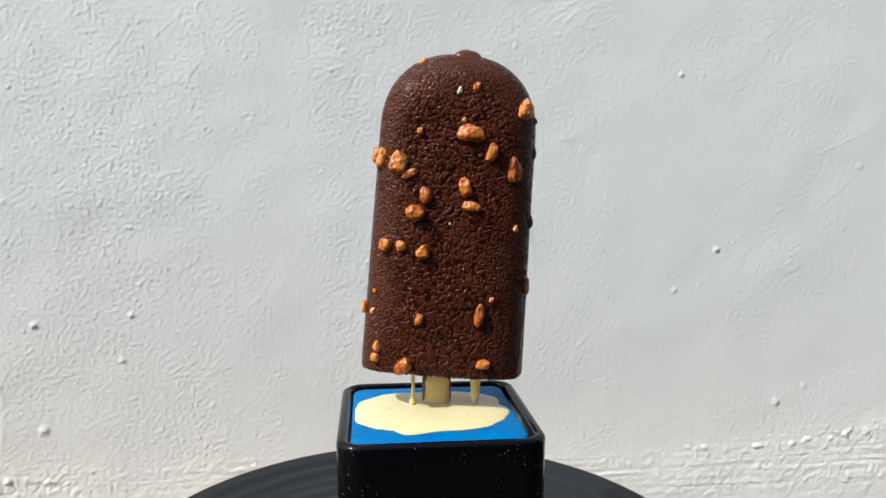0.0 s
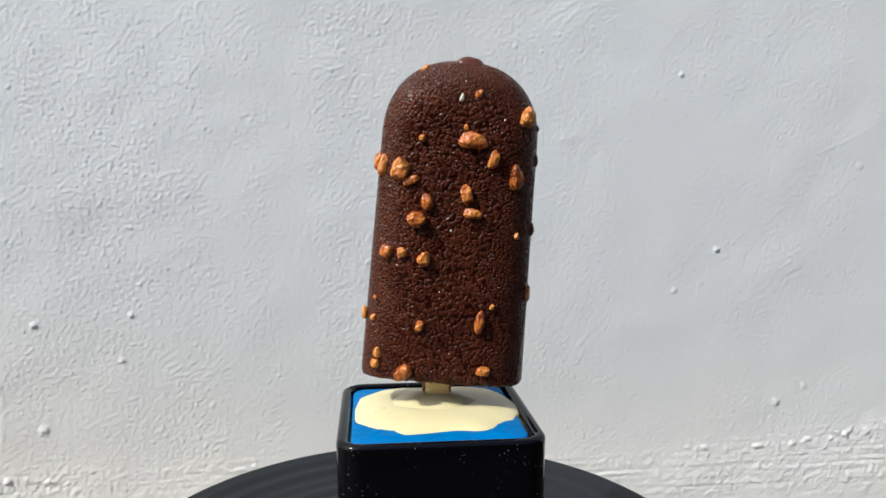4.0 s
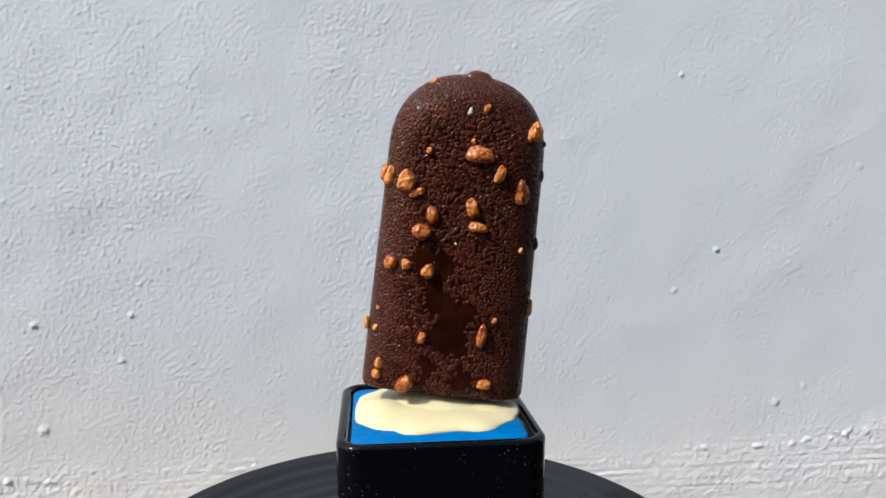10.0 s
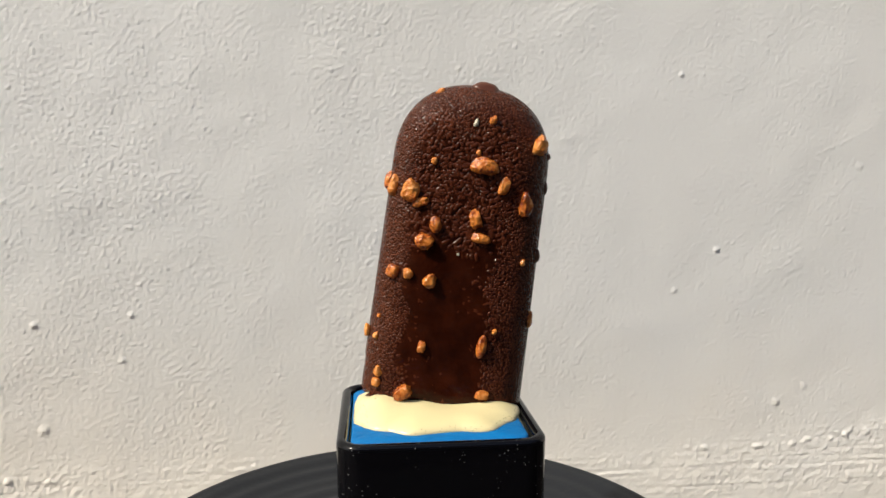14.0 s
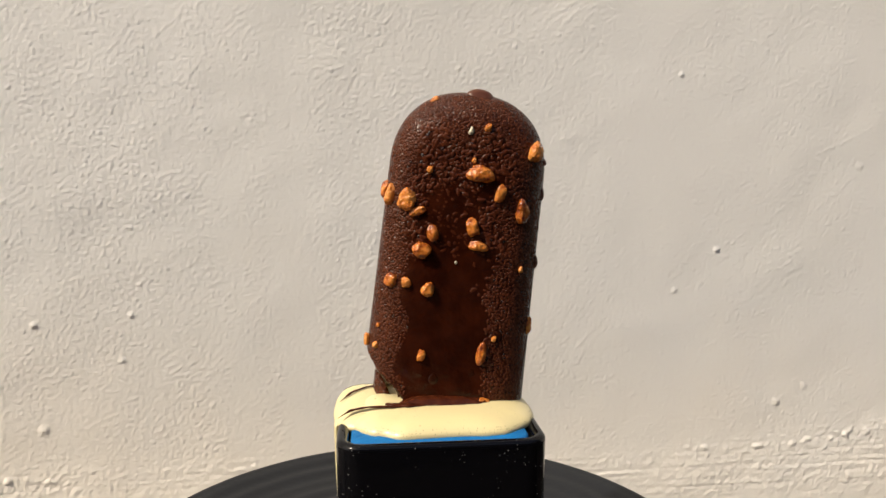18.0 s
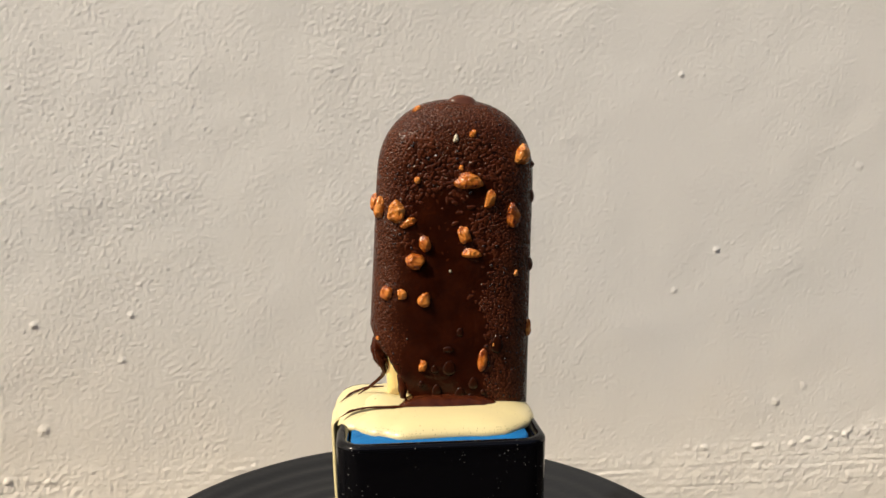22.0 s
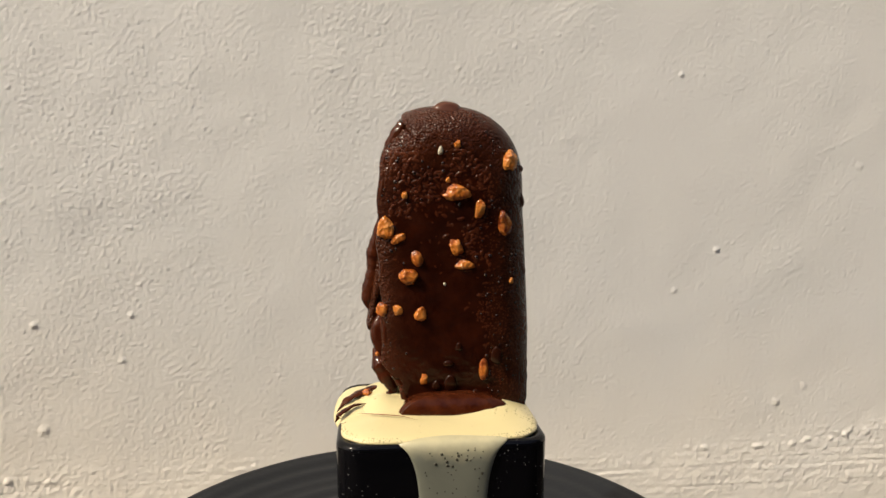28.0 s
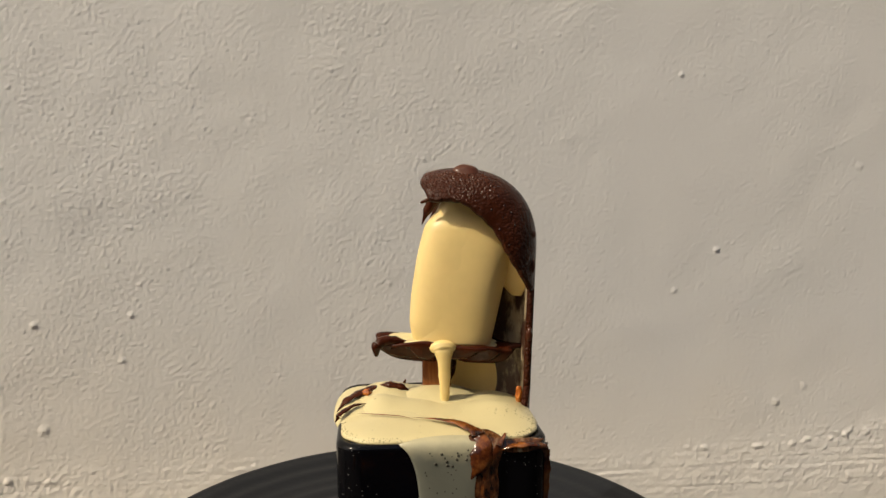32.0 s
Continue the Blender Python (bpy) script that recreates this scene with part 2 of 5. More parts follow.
def tube(points, radii, flat=1.0, n=14, steps=40, wave=1.0):
    """A soft round strip along a few points; flat squashes it in height."""
    pts, rad = np.array(points, float), np.array(radii, float)
    t, s = np.linspace(0, 1, len(pts)), np.linspace(0, 1, steps)
    path = np.stack([np.interp(s, t, pts[:, k]) for k in range(3)], 1)
    r = np.interp(s, np.linspace(0, 1, len(rad)), rad)
    for _ in range(4):
        path[1:-1] = 0.25 * path[:-2] + 0.5 * path[1:-1] + 0.25 * path[2:]
        r[1:-1] = 0.25 * r[:-2] + 0.5 * r[1:-1] + 0.25 * r[2:]
    rings = []
    for i in range(steps):
        d = Vector(path[min(i + 1, steps - 1)] - path[max(i - 1, 0)]).normalized()
        ref = Vector((0, 1, 0)) if abs(d.z) > 0.7 else Vector((0, 0, 1))
        a = d.cross(ref).normalized()
        b = a.cross(d).normalized()
        end = min(1.0, 0.25 + 3 * min(i, steps - 1 - i) / steps)
        w = 1 + wave * (0.12 * math.sin(i * 0.9) + 0.06 * math.sin(i * 2.3))
        rings.append([Vector(path[i]) + (a * math.cos(q) + b * math.sin(q) * flat) * float(r[i] * end * w) for q in np.linspace(0, 2 * math.pi, n, endpoint=False)])
    return loft(rings)


# ---- wall and ground ----
WALL_AT = Matrix.Translation((0, 12.05 * C, 0)) @ pose(0, 0, 0, 0, 0, 6.5)


def build_wall():
    step = 0.068
    u, v = np.arange(-25, 25.001, step), np.arange(-4, 25.001, step)
    nu, nv = len(u), len(v)
    U, V = np.meshgrid(u, v, indexing="ij")
    field = lambda short, long, seed: band_noise(nu, nv, step, short, long, seed)
    # the stipple of the roller, stronger in patches and worn smooth in upright bands
    patch = np.clip(1.0 + 0.13 * field(2.5, 8, 4), 0.6, 1.15) * (1.12 - 0.22 / (1 + np.exp(-(U - 3) / 3)))
    for at, wide, k in ((-6.3, 0.9, 0.55), (-9.0, 0.6, 0.35), (10.5, 1.5, 0.25)):
        patch *= 1 - k * np.exp(-((U - at + 0.06 * V) / wide) ** 2)
    grain, fine = field(0.17, 0.36, 3), field(0.11, 0.22, 33)
    h = patch * (0.0094 * np.log1p(np.exp(1.6 * grain)) / 1.6 + 0.0019 * fine)
    h += 0.007 * field(3.0, 9.0, 5) + 0.0014 * field(0.7, 2.0, 15) * np.clip(0.6 + 0.5 * field(3, 9, 16), 0, 2)
    # brush marks: long and upright
    brush = field(0.22, 0.8, 17)
    kernel = np.hanning(45)
    brush = np.apply_along_axis(lambda c: np.convolve(c, kernel / kernel.sum(), "same"), 1, brush)
    h += 0.0008 * brush / brush.std() * np.clip(0.4 + 0.5 * field(2.5, 8, 18), 0, 1.5)
    # grains of sand under the paint
    rng = np.random.default_rng(8)
    for a, b, r in zip(rng.uniform(-22, 22, 150), rng.uniform(-2, 22, 150), rng.uniform(0.05, 0.10, 150)):
        i, j, w = int((a + 25) / step), int((b + 4) / step), 6
        near = (slice(max(i - w, 0), i + w), slice(max(j - w, 0), j + w))
        h[near] += 0.22 * r * np.exp(-((U[near] - a) ** 2 + (V[near] - b) ** 2) / r ** 2)
    # drops of paint and grit
    uneven = 1 + 0.25 * field(0.2, 0.5, 19)
    for a, b, r, k in ((13.44, 9.89, 0.13, 0.15), (16.9, 2.12, 0.17, 0.13), (11.36, 18.24, 0.12, 0.1), (11.35, 7.92, 0.12, 0.12),
                       (-14.09, 7.27, 0.12, 0.12), (-18.09, 2.09, 0.2, 0.15), (-18.24, 6.91, 0.16, 0.12), (18.4, 2.9, 0.14, 0.1),
                       (-14.53, 5.21, 0.13, 0.1), (20.71, 13.92, 0.13, 0.1), (-19.24, 12.39, 0.12, 0.1), (5.75, 15.23, 0.5, 0.05)):
        h += 0.42 * k * uneven * np.exp(-(((U - a) ** 2 + (V - b) ** 2) / (0.95 * r) ** 2) ** 1.2)
    # rough plaster towards the foot of the wall: ledges, long ridges and crumbs
    line_v = 0.1 - 0.5 / (1 + np.exp(-(U + 2) / 2)) + 0.035 * np.clip(U - 5, 0, 99) + 0.075 * np.clip(U - 16, 0, 99) + 0.12 * np.sin(0.5 * U) - 0.012 * np.clip(-U - 6, 0, 99) + 0.12 * field(0.8, 3, 21)
    foot = 1 / (1 + np.exp(np.clip((V - line_v) / 0.22, -40, 40)))
    crumb = np.clip(field(0.26, 0.6, 6) - 0.75, 0, 2.2) ** 0.8
    rubble = np.clip(field(0.5, 1.2, 9) - 0.5, 0, 2.2)
    strata = field(0.22, 0.9, 7)
    kernel = np.hanning(91)
    strata = np.apply_along_axis(lambda c: np.convolve(c, kernel / kernel.sum(), "same"), 0, strata)
    strata /= strata.std()
    patchy = np.clip(0.30 + 0.35 * field(1.2, 4.0, 8) + 0.075 * np.clip(U - 8, 0, 12) + 0.10 * np.clip(-U - 13, 0, 5), 0.04, 1.5)
    lip = np.exp(-((V - line_v + 0.10) / 0.30) ** 2)
    h += foot * (0.02 + 0.005 * strata + 0.0045 * field(0.3, 1.0, 22)) + (0.45 * foot + 0.9 * lip) * patchy * (0.013 * crumb + 0.024 * rubble)
    edge = np.clip(np.minimum.reduce([U + 25, 25 - U, 25 - V, V + 4]) / 2, 0, 1)
    h *= edge
    verts = list(zip(U.ravel(), -h.ravel(), V.ravel()))
    faces = grid_faces(nu, nv)
    o = len(verts)
    # the plain rest of the wall round the near stretch, and its thickness
    a, b, top, t = u[-1], v[-1], 260.0, 20.0
    verts += [(-400, 0, -46), (u[0], 0, -46), (u[0], 0, b), (-400, 0, b), (a, 0, -46), (400, 0, -46), (400, 0, b), (a, 0, b),
              (-400, 0, top), (400, 0, top), (-400, t, top), (400, t, top), (-400, t, -46), (400, t, -46), (u[0], 0, v[0]), (a, 0, v[0])]
    faces += [tuple(o + i for i in f) for f in ((0, 1, 2, 3), (4, 5, 6, 7), (1, 4, 15, 14), (3, 6, 9, 8), (8, 9, 11, 10), (10, 11, 13, 12), (0, 3, 8, 10, 12), (5, 13, 11, 9, 6))]
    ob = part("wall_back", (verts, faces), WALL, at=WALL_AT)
    return tagged(ob, "rough white painted plaster wall with grit and ridges", "wall", kind="structure")


def build_ground():
    far = 60000
    n = 40
    e = np.concatenate([[-far], np.linspace(-400, 400, n), [far]])
    X, Y = np.meshgrid(e, e, indexing="ij")
    verts = list(zip(X.ravel(), Y.ravel(), np.full(X.size, -45.0)))
    return tagged(part("ground", (verts, grid_faces(n + 2, n + 2)), CONCRETE), "worn grey concrete courtyard ground", "ground", kind="structure")


def box(x0, x1, y0, y1, z0, z1):
    v = [(x, y, z) for x in (x0, x1) for y in (y0, y1) for z in (z0, z1)]
    return v, [(0, 1, 3, 2), (4, 6, 7, 5), (0, 4, 5, 1), (2, 3, 7, 6), (0, 2, 6, 4), (1, 5, 7, 3)]


def build_unseen_walls():
    # walls out of view, added so that the black glaze mirrors little light
    tagged(part("wall_front", box(-400, 400, -320, -300, -45, 230), UNSEEN_DARK), "unseen plain dark grey wall added to darken reflections", "wall", kind="structure")
    tagged(part("wall_side", box(300, 320, -300, 40, -45, 230), UNSEEN_DARK), "unseen plain dark grey wall added to darken reflections", "wall", kind="structure")


def build_unseen_table():
    """What carries the plate: an unseen table, added dark to dim the cup's reflections; its rear edge stays hidden
    behind the plate.
    """
    table = tagged(new("table"), "unseen low dark wooden table added under the plate, darkening cup reflections", "table")
    table.matrix_basis = cm(0, -26, -45)
    w, d = 45.0, 33.0
    for k in range(6):
        y0 = -d + k * 11.0
        part("board", box(-w, w, y0 + 0.1, y0 + 10.9, 42.6, 45.0), DARKWOOD, table)
    for sx in (-1, 1):
        for sy in (-1, 1):
            x, y = sx * (w - 5), sy * (d - 5)
            part("leg", loft([[(x + r * c, y + r * q, z) for c, q in ((1, 1), (-1, 1), (-1, -1), (1, -1))] for r, z in ((1.6, 0), (2.2, 40), (2.2, 42.6))]), DARKWOOD, table)
        part("rail", box(sx * (w - 5) - 1.2, sx * (w - 5) + 1.2, -d + 7.2, d - 7.2, 37, 42.6), DARKWOOD, table)
    return table


build_wall()
build_ground()
build_unseen_walls()
build_unseen_table()


# ---- plate, cup and filling ----
def build_plate():
    prof = [(0.0, 0.35), (3.0, 0.35), (5.0, 0.36), (5.8, 0.40), (6.2, 0.50), (6.7, 0.53), (7.1, 0.56), (7.4, 0.66), (7.8, 0.70), (8.3, 0.78),
            (8.6, 0.89), (8.9, 0.94), (9.45, 1.08), (9.78, 1.19), (9.90, 1.21), (9.95, 1.16), (9.88, 1.04), (9.3, 0.80), (8.1, 0.40), (6.7, 0.05), (6.3, 0.0), (0.0, 0.0)]
    n = 160
    rings = [[(r * math.cos(2 * math.pi * i / n), r * math.sin(2 * math.pi * i / n), z) for i in range(n)] for r, z in prof[1:-1]]
    ob = part("plate", loft(rings), STONE, at=cm(-1.03, 0.63, 0))
    return tagged(ob, "round matt black stoneware plate with faint rings", "plate")


CUP = cm(-0.25, 0.0, 0.36, 0, 0, 5.8)
CUP_Z = 0.36


def build_cup():
    top = 6.5 - CUP_Z
    rings = [rounded_square(2.45, 0.6, 0.0), rounded_square(2.62, 0.65, 0.03), rounded_square(2.70, 0.68, 0.2), rounded_square(2.86, 0.70, top * 0.5),
             rounded_square(2.885, 0.71, top - 0.3), rounded_square(2.89, 0.71, top - 0.18), rounded_square(2.89, 0.71, top - 0.171), rounded_square(2.885, 0.705, top - 0.17),
             rounded_square(2.56, 0.41, top - 0.17), rounded_square(2.55, 0.41, top - 0.172), rounded_square(2.55, 0.41, top - 0.18),
             rounded_square(2.52, 0.42, top - 0.6), rounded_square(2.42, 0.42, 0.6), rounded_square(1.9, 0.4, 0.35)]
    lip = []
    for k in range(12):
        a = math.pi * k / 11
        lip.append(rounded_square(2.72 + 0.17 * math.cos(a), 0.56 + 0.15 * math.cos(a), top - 0.169 + 0.17 * math.sin(a)))
    lip.append(rounded_square(2.72, 0.56, top - 0.172))
    n = len(lip[0])
    lip_shape = [p for r in lip for p in r], [(k * n + i, k * n + (i + 1) % n, ((k + 1) % len(lip)) * n + (i + 1) % n, ((k + 1) % len(lip)) * n + i) for k in range(len(lip)) for i in range(n)]
    cup = tagged(new("cup"), "square black glazed ceramic cup standing on the plate", "cup")
    cup.matrix_basis = CUP
    part("body", loft(rings), GLAZE, cup)
    part("rim", lip_shape, GLAZE, cup, "rounded glossy rim")
    return cup


def build_filling():
    top = 6.41
    rng = random.Random(4)
    rings = []
    for half, z in ((2.3, 4.0), (2.48, 4.05), (2.48, top - 0.1), (2.46, top - 0.03), (2.40, top), (2.0, top + 0.02), (1.2, top + 0.02), (0.4, top + 0.02)):
        ring = rounded_square(half, min(0.42, half * 0.5), z)
        rings.append([(x * (1 + rng.uniform(-0.006, 0.004)), y * (1 + rng.uniform(-0.006, 0.004)), z + rng.uniform(-0.012, 0.012)) for x, y, z in ring])
    ob = part("filling", loft(rings), BLUE, at=cm(-0.28, 0, 0, 0, 0, 5.8))
    return tagged(ob, "bright blue clay block filling the black cup", "clay")


build_plate()
build_cup()
build_filling()

# ---- the ice cream bar ----
H, T, ROUND, MID = 9.72, 1.10, 2.3, 0.06


def half_width(z):
    return 2.50 - 0.022 * z


def outline(n):
    c = 0.24
    pts = [(half_width(0) - c, 0.0)]
    for k in range(1, 11):
        a = math.pi / 2 * k / 10
        pts.append((half_width(0) - c + c * math.sin(a), c - c * math.cos(a)))
    r = c
    for k in range(81):
        a = math.pi * k / 80
        c, s = math.cos(a), math.sin(a)
        z = H - ROUND + ROUND * abs(s) ** 0.87
        pts.append((math.copysign(abs(c) ** 0.87, c) * half_width(z), z))
    for k in range(10):
        a = math.pi / 2 * k / 10
        pts.append((-half_width(0) + r - r * math.cos(a), r - r * math.sin(a)))
    pts.append((-half_width(0) + r, 0.0))
    pts = np.array(pts + pts[:1])
    d = np.concatenate([[0], np.cumsum(np.hypot(*np.diff(pts, axis=0).T))])
    s = np.linspace(0, d[-1], n, endpoint=False)
    x, z = np.interp(s, d, pts[:, 0]), np.interp(s, d, pts[:, 1])
    return np.stack([MID + x, z + np.clip(1 - z, 0, 1) * 0.03], 1)


def swell(x, z):
    """A slight unevenness of the coating."""
    return 0.018 * np.sin(1.7 * x + 0.9 * z) + 0.014 * np.sin(2.9 * z - 1.3 * x + 1) + 0.010 * np.sin(5.1 * x + 4.3 * z)


def depth(x, z):
    """How far the coating stands before the bar's middle plane."""
    az, x = np.clip(z, 1.1, H - ROUND), x - MID
    w = half_width(np.clip(z, 0, H))
    up, down = np.clip((z - az) / ROUND, 0, 1), np.clip((az - z) / 1.1, 0, 1)
    r = np.where(z >= az, (np.abs(x / w) ** 2.3 + up ** 2.3) ** (1 / 2.3), np.maximum(np.abs(x / w), down))
    blunt = 4 + 6 * np.clip((down - np.abs(x / w)) / np.maximum(r, 0.01) / 0.3, 0, 1)
    return T * np.sqrt(1 - np.clip(r, 0, 0.999) ** blunt)


def shell(keep_front, keep_back, thick, wobble, grow=0.0):
    """The coating where the two masks are positive, as a shell of that thickness; inner faces take the second material."""
    n, m = 330, 34
    ol = outline(n)
    ax = np.stack([np.full(n, MID), np.clip(ol[:, 1], 1.1, H - ROUND)], 1)
    r = np.sin(np.linspace(0, 1, m) * math.pi / 2)
    blunt = 4 + 6 * np.clip(((1.1 - ol[:, 1]) / 1.1 - np.abs(ol[:, 0] - MID) / half_width(0)) / 0.3, 0, 1)
    profile = np.sqrt(np.clip(1 - r[None, :] ** blunt[:, None], 0, 1))
    verts, masks = [], []
    for side, keep in ((-1, keep_front), (1, keep_back)):
        P = ax[:, None] + r[None, :, None] * (ol - ax)[:, None]
        x, z = P[..., 0], P[..., 1]
        y = side * (T * profile + wobble * swell(x, z) * (1 - r ** 8)[None, :])
        verts.append(np.stack([x, y, z], -1).reshape(-1, 3))
        masks.append(keep(x, z).ravel())
    P, M = np.concatenate(verts), np.concatenate(masks)
    remap = np.arange(len(P))
    remap[np.arange(n * m, 2 * n * m)[m - 1::m]] = np.arange(m - 1, n * m, m)
    pts, num, faces = [], {}, []

    def point(key, make):
        if key not in num:
            num[key] = len(pts)
            pts.append(make())
        return num[key]

    for off in (0, n * m):
        for q in grid_faces(n, m, True):
            q = [i + off for i in q]
            f = [M[i] for i in q]
            if max(f) <= 0:
                continue
            poly = []
            for k in range(4):
                a, b, fa, fb = q[k], q[(k + 1) % 4], f[k], f[(k + 1) % 4]
                if fa > 0:
                    poly.append(point(int(remap[a]), lambda: P[a]))
                if (fa > 0) != (fb > 0):
                    lo, hi = min(a, b), max(a, b)
                    w = M[lo] / (M[lo] - M[hi])
                    poly.append(point((lo, hi), lambda: P[lo] + (P[hi] - P[lo]) * w))
            if len(set(poly)) > 2:
                faces.append(tuple(poly if off == 0 else poly[::-1]))
    V = np.array(pts)
    vn = np.zeros_like(V)
    for q in faces:
        c = V[list(q)]
        vn[list(q)] += np.cross(c, np.roll(c, -1, 0)).sum(0)
    vn /= np.linalg.norm(vn, axis=1)[:, None] + 1e-12
    out = V - np.array([MID, 0, 5.0])
    out[:, 2] *= 0.2
    if (vn * out).sum() < 0:
        vn = -vn
    V = V + vn * grow
    inner = V - vn * thick
    k = len(V)
    allf = list(faces) + [tuple(i + k for i in q[::-1]) for q in faces]
    slots = [0] * len(faces) + [1] * len(faces)
    # the broken edges, rounded by a middle row
    seen = {}
    for q in faces:
        mid = V[list(q)].mean(0)
        for a, b in zip(q, q[1:] + q[:1]):
            seen.setdefault((min(a, b), max(a, b)), []).append(mid)
    rim, away = {}, {}
    edges = [(e, g[0]) for e, g in seen.items() if len(g) == 1 and not (abs(V[e[0], 0] - MID) < 1e-5 and abs(V[e[1], 0] - MID) < 1e-5)]
    for (a, b), g in edges:
        t = V[b] - V[a]
        t /= np.linalg.norm(t) + 1e-12
        o = (V[a] + V[b]) / 2 - g
        o -= t * o.dot(t)
        for i in (a, b):
            away[i] = away.get(i, 0) + o / (np.linalg.norm(o) + 1e-12)
    extra = []
    for i, o in away.items():
        o = o / (np.linalg.norm(o) + 1e-12)
        rim[i] = 2 * k + len(extra)
        half = (V[i] + inner[i]) / 2
        extra += [V[i] - vn[i] * 0.004, half + (V[i] - half) * 0.6 + o * thick * 0.28, half + o * thick * 0.38, half + (inner[i] - half) * 0.6 + o * thick * 0.28, inner[i]]
    for (a, b), g in edges:
        for j in range(4):
            allf.append((rim[a] + j, rim[b] + j, rim[b] + j + 1, rim[a] + j + 1))
            slots.append(0)
    return np.concatenate([V, inner, np.array(extra).reshape(-1, 3)]), allf, slots


def line(x0, z0, x1, z1):
    """Signed distance from a line, positive on its left."""
    d = math.hypot(x1 - x0, z1 - z0)
    return lambda x, z: ((x1 - x0) * (z - z0) - (z1 - z0) * (x - x0)) / d


def ragged(x, z, k=0.06):
    return k * (np.sin(7.3 * x + 2.1 * z) + 0.7 * np.sin(13.1 * z - 5.2 * x) + 0.5 * np.sin(23 * x + 17 * z))


FIRST, SECOND = line(-2.7, 1.92, -0.9, 0.32), line(-2.6, 3.2, -1.25, 1.35)
ZERO = line(-2.7, 1.40, -0.70, 0.05)
FOOT = line(-1.38, 1.9, -1.22, 0.3)


def melted_early(x, z):
    return FIRST(x, z) + ragged(x, z, 0.03)


def melted_first(x, z):
    return ZERO(x, z) + ragged(x, z, 0.015)


def melted_late(x, z):
    return np.minimum(SECOND(x, z), np.maximum(FOOT(x, z), z - 1.9)) + ragged(x, z, 0.035)


def cap_line(x, z, low=9.18):
    return np.minimum(z - (low - np.where(x > -0.1, 0.42, 0.3) * (x + 0.1) ** 2 + 0.05 * np.sin(6 * x)), x + 0.80 + 0.7 * (z - 9.0) + 0.05 * np.sin(9 * z))


def seam(x, z):
    """Where the front coating parts from the side strip."""
    up = np.clip((z - (H - ROUND)) / ROUND, 0, 0.999)
    return MID - half_width(z) * (1 - up ** 2.3) ** (1 / 2.3) + 0.46 + 0.03 * np.sin(5 * z) + 0.04 * np.sin(1.7 * z + 1)


def loose(x, z):
    """The side strip that falls away at the end."""
    return -1.0 - x + 0.12 * np.sin(2.3 * z)


bar = tagged(new("ice_cream_bar"), "melting chocolate-coated vanilla ice cream bar with almond pieces on a stick", "ice cream")
BASE = Vector((-0.2, 0.6, 6.4))
bar.matrix_basis = cm(*BASE)


# The front coating bends as it falls: four bands, hinged at these heights.
HINGES = (2.6, 4.8, 7.0)


def hinge_line(x, k):
    return HINGES[k] + 0.06 * np.sin(5.3 * x + k) + 0.03 * np.sin(13 * x + 2 * k)


def band_of(x, z):
    return sum(int(z > hinge_line(x, k)) for k in range(3))


def front_piece(x, z, k):
    parts = [-cap_line(x, z, 9.02) - ragged(x, z, 0.03), melted_late(x, z), melted_first(x, z), 2.30 + 0.06 * z - x + ragged(x, z, 0.02), x - seam(x, z)]
    if k > 0:
        parts.append(z - hinge_line(x, k - 1))
    if k < 3:
        parts.append(hinge_line(x, k) - z)
    return np.minimum.reduce(parts)


